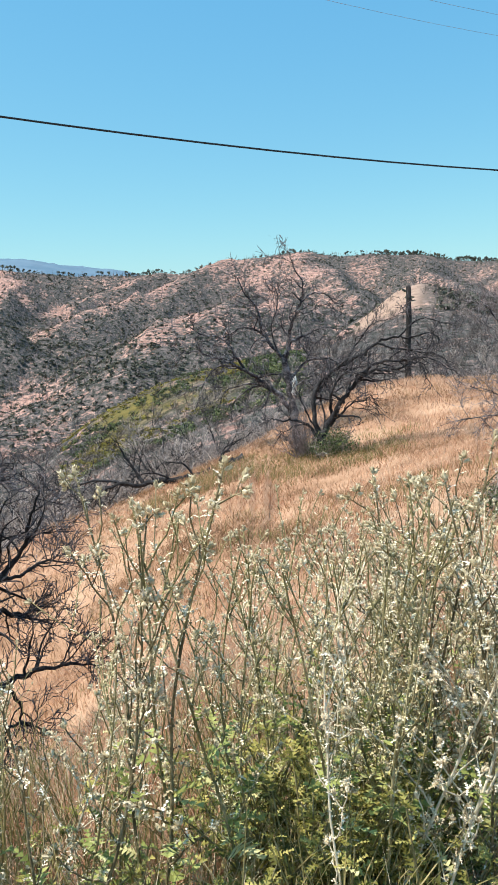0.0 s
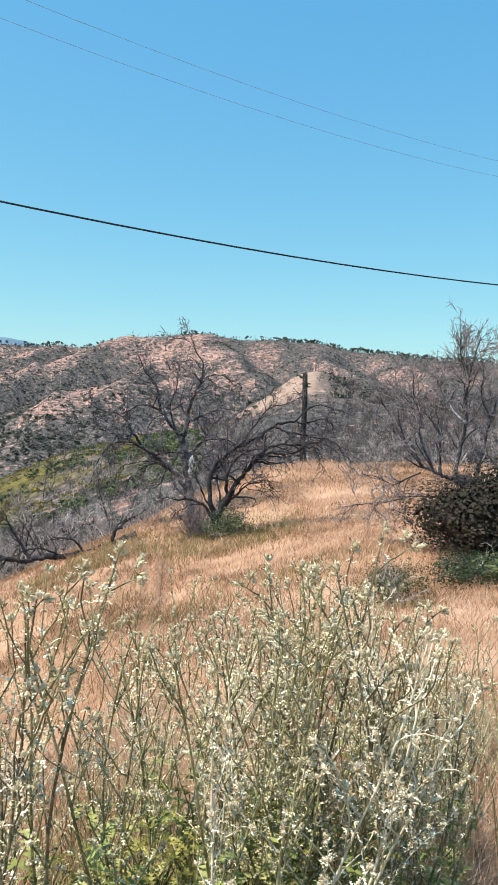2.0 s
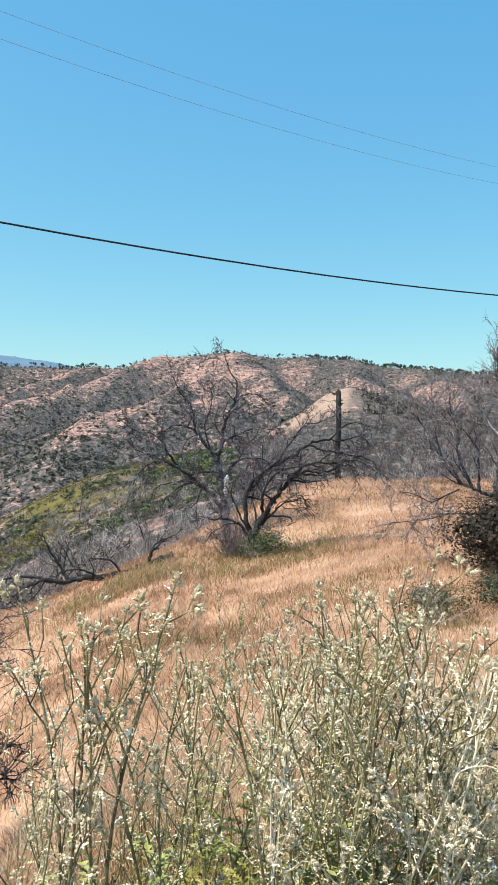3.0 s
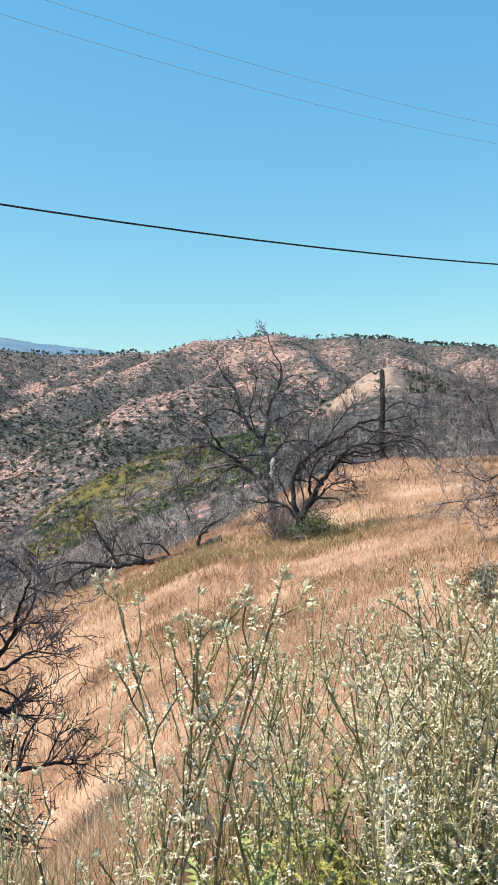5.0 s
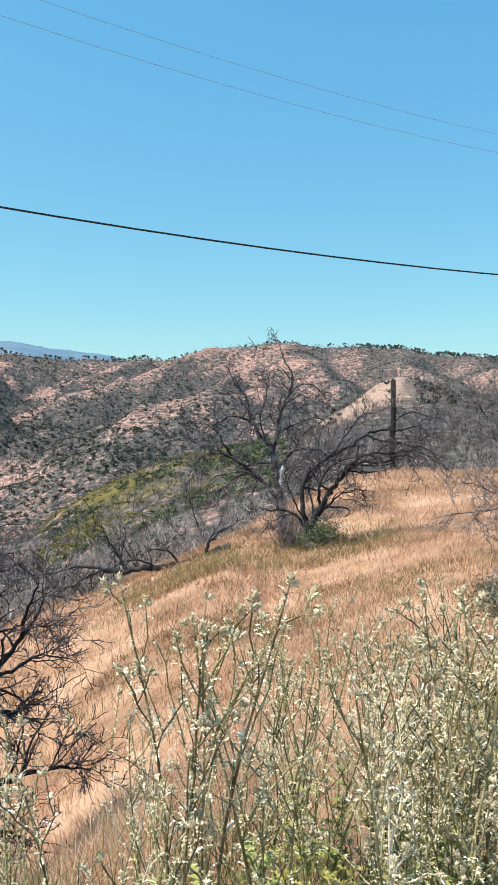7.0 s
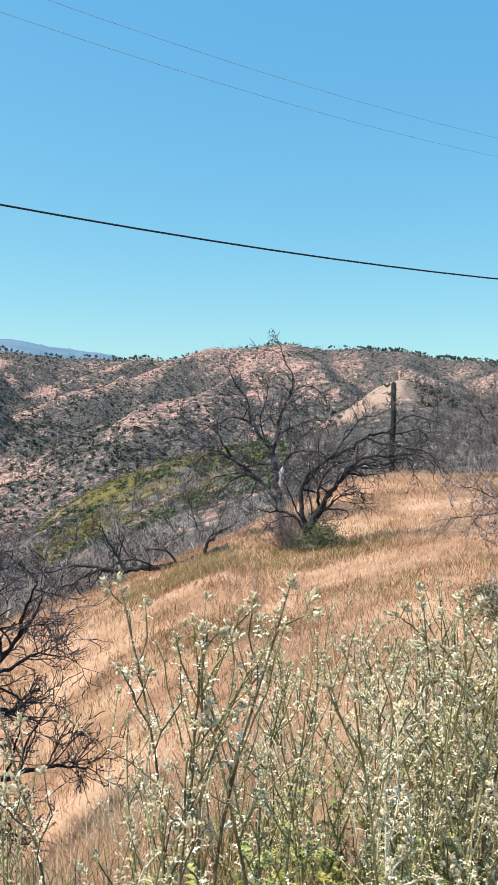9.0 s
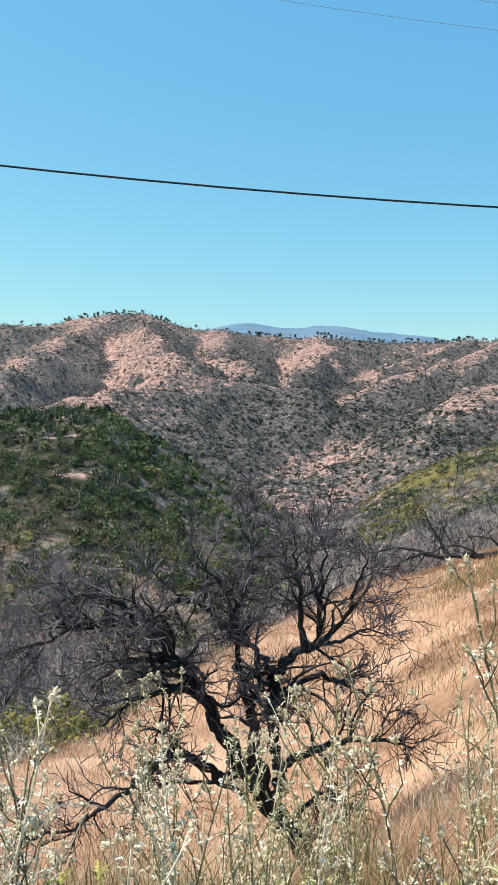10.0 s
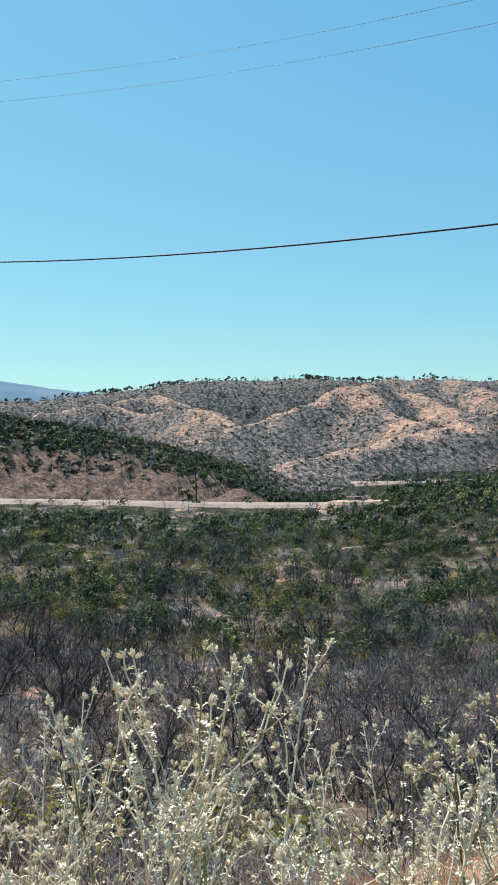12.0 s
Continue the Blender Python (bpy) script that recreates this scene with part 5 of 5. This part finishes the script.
def ribbon(name, label, turns, r, section, lift=.2, up=None):
    """A road along a line round the hills. section: offsets away and up; up: its degrees above the eye's level, where it runs on a bank."""
    t = np.linspace(*turns, 120)
    base = land(t, np.full_like(t, r))
    base = np.convolve(np.pad(base, 12, mode="edge"), np.ones(25) / 25, "valid") + lift
    if up is not None:
        base = np.full_like(t, rise(r, up))
    rows = [np.stack([*polar(t, r + o), base + u], -1) for o, u in section]
    v = np.stack(rows, 1)
    n, k = len(t), len(section)
    i = np.arange(n - 1)[:, None] * k
    j = np.arange(k - 1)[None]
    s = Soup()
    s.add(v.reshape(-1, 3), None, np.stack([i + j, i + j + 1, i + k + j + 1, i + k + j], -1).reshape(-1, 4))
    return tagged(new(name, s.mesh(name, asphalt)), label, "road", kind="structure")


ribbon("road", "pale dusty mountain road along the foot of a cut", (57.5, 96), 190, [(-6, -2.0), (-1, -.1), (3.8, .2), (4.4, 0), (4.6, -2)], .7)
ribbon("road_far", "pale road crossing the hillside beyond", (44, 57.4), 236, [(-3.5, -1.2), (-1.2, -.1), (3.4, .2), (3.8, -1.2)], 1.2, -2.45)
build_pole(68.74, 192, rise(192, -1.2), .16, "dark wooden utility pole beside the far road", arm=False)
build_pole(52.6, 240, rise(240, -1.1), .16, "dark wooden utility pole beside the far road", arm=False)


def build_pullout():
    """A levelled dirt pad on a pale bank, with a low concrete wall on it."""
    x, y = polar(56.9, 188)
    top = rise(188, -3.72)
    pad = tagged(new("dirt_pad"), "pale dirt pull-out on a crumbling bank beside the road", "pull-out")
    pad.matrix_world = pose(x, y, top, 0, 0, 57)
    a = np.linspace(0, 2 * np.pi, 40, endpoint=False)
    ragged = .8 + .45 * fbm(np.cos(a) * 1.7 + 4, np.sin(a) * 1.7 + 4, 301)
    rows = [np.stack([np.cos(a) * 6.8 * k * ragged, np.sin(a) * 4.5 * k * ragged, np.full(40, u) - .25 * fbm(a * 2, a * 0 + u, 303)], -1)
            for k, u in ((.3, .12), (.7, .08), (1, 0), (1.12, -.7), (1.2, -1.5), (1.35, -3.2))]
    i, jj = np.arange(5)[:, None] * 40, np.arange(40)[None]
    so = Soup()
    so.add(np.concatenate(rows), None, np.stack([i + jj, i + 40 + jj, i + 40 + (jj + 1) % 40, i + (jj + 1) % 40], -1).reshape(-1, 4))
    so.add(np.vstack([rows[0], [[0, 0, .1]]]), [(k, (k + 1) % 40, 40) for k in range(40)])
    part("bank", so.mesh("bank", material("pale_bank_soil", [(.3, .2, .14), (.5, .36, .25), (.66, .52, .38)], .25, 2, .9, .4, dist=.2)), pad)
    wall = tagged(new("retaining_wall"), "low pale concrete wall with a dark opening on a dirt pad", "wall")
    wall.matrix_world = pose(x, y, top, 0, 0, 57)
    for nm, sx, sy, sz, px, py, pz in (("wall_panel", 1.7, .35, .8, -1.6, -1, .4), ("wall_panel", 1.5, .35, .8, 1.5, -1, .4), ("coping", 5.2, 1.6, .16, -.2, -.4, .88), ("back_panel", 5, .3, .8, -.2, .2, .4)):
        bm = bmesh.new()
        for v in bmesh.ops.create_cube(bm, size=1)["verts"]:
            v.co = (v.co.x * sx + px, v.co.y * sy + py, v.co.z * sz + pz)
        bmesh.ops.bevel(bm, geom=bm.edges[:], offset=.04, segments=1, affect="EDGES")
        me = bpy.data.meshes.new(nm)
        bm.to_mesh(me)
        bm.free()
        me.materials.append(concrete)
        part(nm, me, wall)


build_pullout()

# ---- thistles ----
rng = np.random.default_rng(11)


def thistle_leaf_shape(soup, base, way, length, width, n=5):
    """One lobed, spiny leaf that droops."""
    way = np.asarray(way, float)
    way /= np.linalg.norm(way)
    side = np.cross(way, (0, 0, 1))
    side /= np.linalg.norm(side) + 1e-9
    up = np.cross(side, way)
    mid, tri = [], []
    for i in range(n + 1):
        f = i / n
        mid.append(base + way * length * f + up * length * (.25 * f - .5 * f * f))
    v = list(mid)
    for i in range(n):
        w = width * (1 - .65 * i / n) * rng.uniform(.7, 1.3)
        for sgn in (-1, 1):
            tip = (mid[i] + mid[i + 1]) / 2 + side * sgn * w + way * length * .1 + up * rng.normal(0, .25) * w
            v.append(tip)
            k = len(v) - 1
            tri.append((i, k, i + 1) if sgn > 0 else (i + 1, k, i))
    soup.add(np.array(v), tri)


def cluster_mesh(name, count, fluffy, mat):
    """A few spiny heads close together at a branch's end."""
    s, f = Soup(), Soup()
    for k in range(count):
        size = rng.uniform(.0095, .0145)
        a, lean = k * 2.2 + rng.uniform(0, 1), (0 if k == 0 else rng.uniform(.5, 1.1))
        axis = np.array([math.cos(a) * math.sin(lean), math.sin(a) * math.sin(lean), math.cos(lean)])
        base = axis * size * (.2 if k == 0 else .5) - np.array([0, 0, .004 * k])
        prof = np.array([(0, .35), (.45, 1.0), (1.0, .55)])
        pts = base + axis * (prof[:, :1] * size * 1.5)
        tube(s, pts, prof[:, 1] * size * .5, 5)
        for j in range(15):
            v = rng.normal(0, 1, 3)
            v -= axis * (v @ axis)
            v /= np.linalg.norm(v)
            h = rng.uniform(.1, 1)
            b = base + axis * h * size * 1.5 + v * size * .42
            sd = np.cross(axis, v) * size * .2
            tip = b + v * size * rng.uniform(.2, .6) + axis * size * rng.uniform(.1, .8)
            s.add([b - sd, b + sd, tip], [(0, 1, 2)])
        if fluffy and k == 0:
            for j in range(46):
                d = rng.normal(0, 1, 3) + axis * .5
                d /= np.linalg.norm(d)
                sd = np.cross(d, rng.normal(0, 1, 3))
                sd *= size * .1 / np.linalg.norm(sd)
                b = base + axis * size * 1.5
                f.add([b - sd, b + sd, b + d * size * rng.uniform(.8, 1.3)], [(0, 1, 2)])
    return [s.mesh(name, mat)] + ([f.mesh("down", thistle_fluff)] if fluffy else [])


HEADS = [cluster_mesh("flower_head", k % 3 + 2, False, thistle_head) for k in range(8)]
BUDS = [cluster_mesh("flower_head", k % 3 + 2, False, thistle_bud) for k in range(8)]
FLUFFY = [cluster_mesh("flower_head", 3, True, thistle_bud) for _ in range(3)]


def build_thistle(height, leafy, stem_mat, label):
    """A thistle of that height: a winged stem, long steep branches, small spiny leaves at the nodes and heads in clusters."""
    ob = tagged(new("thistle"), label, "thistle", "thistles by the roadside")
    q = bent((0, 0, 0), (rng.normal(0, .08), rng.normal(0, .08), 1), height, 12, .05, .05)
    q[:, 2] *= height / q[-1, 2]
    rad = np.linspace(.0058, .0022, len(q))
    stem, leaves, bits = Soup(), Soup(), Soup()
    tube(stem, q, rad, 5)
    part("stem", stem.mesh("stem", stem_mat, True), ob)
    tips, lines = [(q[-1], q[-1] - q[-2])], [q]
    number = rng.integers(6, 9) if leafy > .5 else rng.integers(8, 11)
    for b in range(number):
        k = (.22 + .7 * (b + rng.uniform(0, 1)) / number) * (len(q) - 1)
        i = min(int(k), len(q) - 2)
        p = q[i] + (q[i + 1] - q[i]) * (k - i)
        a = rng.uniform(0, 6.283)
        ln = min(height * rng.uniform(.1, .34), (height - p[2]) * 1.1 + .02)
        out = rng.uniform(.35, .9)
        b1 = bent(p, (math.cos(a) * out, math.sin(a) * out, 1), ln, 6, .13 if leafy > .5 else .24, .07)
        stem = Soup()
        tube(stem, b1, np.linspace(max(rad[i] * .6, .0026), .0018, len(b1)), 4)
        lines.append(b1)
        tips.append((b1[-1], b1[-1] - b1[-2]))
        for _ in range(rng.integers(0, 2) if leafy > .5 else rng.integers(0, 3)):
            j = rng.integers(2, len(b1) - 1)
            a = rng.uniform(0, 6.283)
            b2 = bent(b1[j], (math.cos(a) * .7, math.sin(a) * .7, .9), min(.16, ln * rng.uniform(.2, .45)), 3, .1, .05)
            tube(stem, b2, np.linspace(.0019, .0015, len(b2)), 4)
            lines.append(b2)
            tips.append((b2[-1], b2[-1] - b2[-2]))
        part("branch", stem.mesh("branch", stem_mat, True), ob)
    for line in lines:
        size = np.linalg.norm(np.diff(line, axis=0), axis=1).sum()
        for _ in range(int(size / (.0125 if leafy > .5 else .015) * rng.uniform(.7, 1.2))):
            k = rng.uniform(.1, 1) * (len(line) - 1)
            i = min(int(k), len(line) - 2)
            p = line[i] + (line[i + 1] - line[i]) * (k - i)
            a = rng.uniform(0, 6.283)
            ln = rng.uniform(.009, .028)
            thistle_leaf_shape(bits, p, (math.cos(a), math.sin(a), rng.uniform(-.2, 1.5)), ln, ln * (rng.uniform(.13, .3) if leafy > .5 else rng.uniform(.2, .4)), 3)
    for _ in range(int(leafy * 26)):
        line = q if rng.uniform() < .6 else lines[rng.integers(0, len(lines))]
        k = rng.beta(1.0, 2.0) * .8 * (len(line) - 1)
        i = min(int(k), len(line) - 2)
        p = line[i] + (line[i + 1] - line[i]) * (k - i)
        if p[2] > height * .62:
            continue
        a = rng.uniform(0, 6.283)
        ln = rng.uniform(.035, .15) * (1.1 - p[2] / height)
        thistle_leaf_shape(leaves, p, (math.cos(a), math.sin(a), rng.uniform(.2, .9)), ln, ln * rng.uniform(.25, .45))
    if leaves.v:
        part("foliage", leaves.mesh("leaves", thistle_leaf), ob, "green spiny lobed leaves", "stuff")
    part("spiny_foliage", bits.mesh("spiny_foliage", thistle_bit if leafy > .5 else thistle_dry), ob, "small pale spiny stem leaves", "stuff")
    for p, d in tips:
        ms = FLUFFY[rng.integers(0, 3)] if rng.uniform() < (.07 if leafy > .5 else .12) else (BUDS if leafy > .5 or stem_mat is brown_stem else HEADS)[rng.integers(0, 8)]
        h = part("flower_head", ms[0], ob, "pale spiny seed head")
        h.matrix_local = Matrix.Translation(p) @ Vector(d).to_track_quat("Z", "Y").to_matrix().to_4x4() @ Matrix.Scale(.76 if leafy > .5 else 1.0, 4)
        if len(ms) > 1:
            part("down", ms[1], h, "white thistle down")
    return ob


KINDS = []
for k in range(9):
    pale = k in (1, 2, 4, 5, 8)
    KINDS.append(build_thistle(1.3, .25 if pale else 1.1 - .3 * (k % 2), (brown_stem if k in (1, 4) else thistle_dry) if pale else thistle_stem,
                               "pale dried thistle with spiny seed heads at the roadside" if pale else "tall green thistle with pale spiny heads at the roadside"))
TIPS = [(-30, -14), (-23, -12.5), (-17, -11), (-10, -13), (-4, -14.2), (0, -16.5), (5, -18.5), (11, -19.5), (15, -22), (22, -22.5), (30, -22), (37, -22), (45, -22.5), (55, -21.5), (65, -21), (75, -19), (85, -18.5)]


def plant_thistle(kind, turn, r, tip):
    """Stands a thistle there, so tall that its tip is that many degrees above the eye's level."""
    x, y = polar(turn, r)
    z = float(ground_at(x, y)) - .03
    size = (rise(r, tip) - z) / 1.3
    m = pose(x, y, z, rng.normal(0, 3), rng.normal(0, 3), rng.uniform(0, 360)) @ Matrix.Scale(size, 4)
    ob = copy_thing(kind, pose(0, 0, 0))
    ob.matrix_basis = m
    return ob


for turn, r, tip in ((3.9, 1.75, -11.6), (4.6, 1.85, -13.2), (2.9, 1.9, -14.5), (10.6, 1.7, -15.2), (-1.4, 2.1, -16.6), (-17.4, 2.2, -10), (-4.2, 1.86, -13.2), (-22.9, 2.07, -12.2), (-16.7, 2.3, -11.6),
                     (-3.6, 2.7, -14), (74, 1.8, -14.7), (54.5, 1.7, -18.8), (49.6, 1.6, -20.4), (37, 1.9, -21.8), (31.8, 1.9, -22.5), (7.5, 1.9, -17.2)):
    plant_thistle(KINDS[rng.choice([0, 3, 6, 7, 1, 4])], turn, r, tip)
for turn, r, tip in ((78.2, 1.84, -14.6), (74.4, 2.03, -14.1), (70.8, 1.92, -14.5), (69.2, 2.06, -15.8), (80.6, 2.20, -16.6), (41.7, 2.30, -22.6), (31.9, 1.98, -21.7)):
    plant_thistle(KINDS[rng.choice([2, 5, 8])], turn, r, tip - .7)
for _ in range(265):
    turn = rng.uniform(-27, 90)
    thick = np.interp(turn, [-21, -14, -6, -1, 4, 12, 20, 45, 60, 90], [.85, .95, .85, .42, .25, .25, .38, .4, .44, .44])
    if rng.uniform() > thick:
        continue
    r = math.sqrt(rng.uniform(1.6 ** 2, 3.6 ** 2))
    if turn > 40:
        r = math.sqrt(rng.uniform(1.4 ** 2, 2.7 ** 2))
    if turn < -18:
        r = math.sqrt(rng.uniform(2.6 ** 2, 4.2 ** 2))
    tip = np.interp(turn, *zip(*TIPS)) - (4 if turn < -20 else 0) - rng.exponential(4.5) - .5
    if rise(r, tip) - float(ground_at(*polar(turn, r))) > .45:
        plant_thistle(KINDS[rng.choice([0, 3, 6, 7, 0, 3, 6, 7, 1, 4, 2, 5]) if turn < 25 else rng.choice([2, 5, 8, 1, 4, 2, 5, 8, rng.integers(0, 9)])], turn, r, tip)
for _ in range(20):
    turn, r = rng.uniform(-27, -17.5), rng.uniform(2.4, 3.5)
    plant_thistle(KINDS[rng.choice([0, 3, 6, 7, 5])], turn, r, np.interp(turn, *zip(*TIPS)) - 3 - rng.exponential(3))
# a thick stand of them where the verge is widest
for _ in range(54):
    turn = rng.uniform(-25, -3) if rng.uniform() < .6 else rng.uniform(-24, -13)
    r = math.sqrt(rng.uniform(1.8 ** 2, 3.0 ** 2))
    tip = np.interp(turn, *zip(*TIPS)) - 2.5 - rng.exponential(4.0) - np.interp(turn, (-25, -20, -16), (5, 3, 0))
    plant_thistle(KINDS[rng.choice([0, 1, 3, 4, 6, 7, 8])], turn, r, tip)
for _ in range(12):
    turn = rng.uniform(9, 30)
    plant_thistle(KINDS[rng.choice([2, 5, 8, 0, 3])], turn, rng.uniform(1.7, 2.3), np.interp(turn, *zip(*TIPS)) - 1 - rng.exponential(3))
for ob in KINDS:
    for o in (*ob.children_recursive, ob):
        bpy.data.objects.remove(o)

# ---- leafy weeds low between the thistles ----


def build_weed():
    ob = tagged(new("leafy_weed"), "yellow-green leafy weed with lobed leaves between thistles", "weed", "leafy weeds")
    stem, leaves = Soup(), Soup()
    for _ in range(8):
        a = rng.uniform(0, 6.283)
        q = bent((rng.normal(0, .03), rng.normal(0, .03), 0), (math.cos(a) * .6, math.sin(a) * .6, 1), rng.uniform(.3, .6), 6, .1)
        tube(stem, q, np.linspace(.004, .002, len(q)), 4)
        for _ in range(20):
            k = rng.integers(0, len(q))
            b = rng.uniform(0, 6.283)
            ln = rng.uniform(.02, .058)
            thistle_leaf_shape(leaves, q[k], (math.cos(b), math.sin(b), rng.uniform(.2, .9)), ln, ln * rng.uniform(.22, .4))
    part("stem_clump", stem.mesh("stems", thistle_stem, True), ob, kind="stuff")
    part("foliage", leaves.mesh("leaves", weed_leaf), ob, kind="stuff")
    return ob


weed_leaf = material("weed_leaves", [(0.08, 0.082, 0.02), (0.33, 0.31, 0.08), (0.7, 0.61, 0.21)], 5, 30, .55, .2, per_piece=.8, translucent=.35)
WEEDS = [build_weed() for _ in range(4)]
for _ in range(64):
    turn = rng.uniform(-19, -5) if rng.uniform() < .75 else rng.uniform(-6, 88)
    r = rng.uniform(1.75, 2.7)
    x, y = polar(turn, r)
    copy_thing(WEEDS[rng.integers(0, 4)], pose(0, 0, 0)).matrix_basis = pose(x, y, float(ground_at(x, y)) - .02, 0, 0, rng.uniform(0, 360)) @ Matrix.Scale(rng.uniform(.6, 1.15), 4)
for ob in WEEDS:
    for o in (*ob.children_recursive, ob):
        bpy.data.objects.remove(o)

# ---- grass ----
rng = np.random.default_rng(13)


def grass(name, label, mat, x, y, height, width, lean=.35):
    """Blades, each a narrow bent sliver."""
    n = len(x)
    z = ground_at(x, y) - .01
    a = rng.uniform(0, 6.283, n)
    b = np.stack([x, y, z], -1)
    s = np.stack([np.cos(a), np.sin(a), np.zeros(n)], -1) * width[:, None]
    l1 = np.stack([rng.normal(0, lean, n), rng.normal(0, lean, n), np.ones(n)], -1) * height[:, None]
    l2 = l1 * .55 * (.8, .8, 1)
    v = np.stack([b - s, b + s, b + l2 + s * .7, b + l2 - s * .7, b + l1 * (1.25, 1.25, .95)], 1)
    i = np.arange(n)[:, None] * 5
    so = Soup()
    so.add(v.reshape(-1, 3), np.concatenate([i + 3, i + 2, i + 4], 1), np.concatenate([i, i + 1, i + 2, i + 3], 1))
    return tagged(new(name, so.mesh(name, mat)), label, "grass", kind="stuff")


def tufted(number, t0, t1, r0, r1, per, keep=None, even=1.4, spread=.1):
    t, r, x, y = spots(number, t0, t1, r0, r1, keep, even)
    x, y, r = (np.repeat(c, per) for c in (x, y, r))
    sp = spread * (1 + r / 12)
    return x + rng.normal(0, 1, len(x)) * sp, y + rng.normal(0, 1, len(y)) * sp, r


x, y, r = tufted(25000, -28, 62, 3.0, 36, 9, lambda t, r: (r < brow_at(t) * 1.06) * (.35 + .65 * (fbm(*[c / 1.3 for c in polar(t, r)], 81) > .42)))
patch = .6 * fbm(x / 3.1, y / 2.2, 99) + .4 * fbm(x / .8, y / .8, 98) + rng.normal(0, .04, len(x))
for sel, nm, lb, mt, h in ((patch < .46, "brown_grass", "brown dead grass in patches of the sloping field", material("brown_grass", [(.17, .1, .055), (.36, .21, .115), (.58, .39, .24)], .5, 4, .75, 0, per_piece=.3, translucent=.3), .21),
                           ((patch >= .46) & (patch < .63), "dry_grass", "dry orange grass covering the sloping field", straw, .22),
                           (patch >= .63, "bleached_grass", "bleached pinkish grass in patches of the sloping field", material("bleached_grass", [(.42, .235, .145), (.64, .4, .265), (.84, .61, .44)], .5, 4, .75, 0, per_piece=.3, translucent=.3), .16)):
    grass(nm, lb, mt, x[sel], y[sel], rng.uniform(.05, h, sel.sum()), .0019 + r[sel] * .00028, .55)
x, y, r = tufted(2400, -28, 90, 1.0, 5, 9, lambda t, r: np.where(t > 42, .45, 1) * (.3 + .7 * (fbm(*[c / .6 for c in polar(t, r)], 83) > .45)), 1.6, .06)
u, w, _ = tufted(8500, 4, 90, 5, 85, 7, lambda t, r: (r > brow_at(t)) * (fbm(*[c / 3 for c in polar(t, r)], 89) > .4), 1.2, .2)
grass("dead_grass", "brown dead grass and litter under the brush", material("dead_grass", [(.16, .1, .07), (.3, .2, .14), (.46, .34, .24)], .5, 5, .8, 0, per_piece=.5), u, w, rng.uniform(.06, .22, len(u)), np.full(len(u), .008))
grass("pale_grass", "pale dry grass and straw at the roadside", pale_straw, x, y, rng.uniform(.08, .4, len(x)), np.full(len(x), .0022))
x, y, r = tufted(1300, -22, 12, 6.5, 20, 10, lambda t, r: (fbm(*[c / 2.6 for c in polar(t, r)], 84) > .585) * 1.0)
grass("olive_grass", "olive green grass in patches of the dry field", green_grass, x, y, rng.uniform(.06, .2, len(x)), .0018 + r * .00025)
x, y, r = tufted(1700, -11, 9, 15.5, 23, 9, lambda t, r: (np.abs(r - 19.5 + .12 * t) < 2.2) * (fbm(*[c / 1.6 for c in polar(t, r)], 85) > .4))
grass("olive_grass", "olive green grass band below the oaks", green_grass, x, y, rng.uniform(.08, .24, len(x)), .0018 + r * .00026)
x, y, r = tufted(900, -28, 90, 1.1, 3.6, 8, lambda t, r: np.where((t > -19), 1, .1) * (.4 + .6 * (fbm(*[c / .5 for c in polar(t, r)], 87) > .45)), 1.6, .05)
grass("green_weeds", "green weeds between the thistles", green_grass, x, y, rng.uniform(.15, .6, len(x)), np.full(len(x), .003), .25)
x, y, r = tufted(1700, -29, -14, 1.8, 6, 9, lambda t, r: .35 + .65 * (fbm(*[c / .7 for c in polar(t, r)], 88) > .42), 1.6, .05)
grass("dry_grass", "dry straw-coloured grass beside the thistles", straw, x, y, rng.uniform(.06, .26, len(x)), np.full(len(x), .0024), .5)
x, y, r = tufted(90, -28, -18, 3.0, 4.8, 10, lambda t, r: (fbm(*[c / .8 for c in polar(t, r)], 86) > .45) * 1.0, 1.5, .05)
grass("pale_green_grass", "pale grey-green grass standing beside the thistles", material("pale_green_grass", [(.26, .24, .12), (.52, .48, .28), (.78, .71, .48)], .7, 9, .75, 0, per_piece=.5, translucent=.25), x, y, rng.uniform(.15, .5, len(x)), np.full(len(x), .0024), .3)
x, y, r = tufted(2600, -4, 44, 1.9, 6.5, 9, None, 1.5, .06)
grass("dry_grass", "dry orange grass at the near edge of the field", straw, x, y, rng.uniform(.06, .24, len(x)), np.full(len(x), .0026), .5)
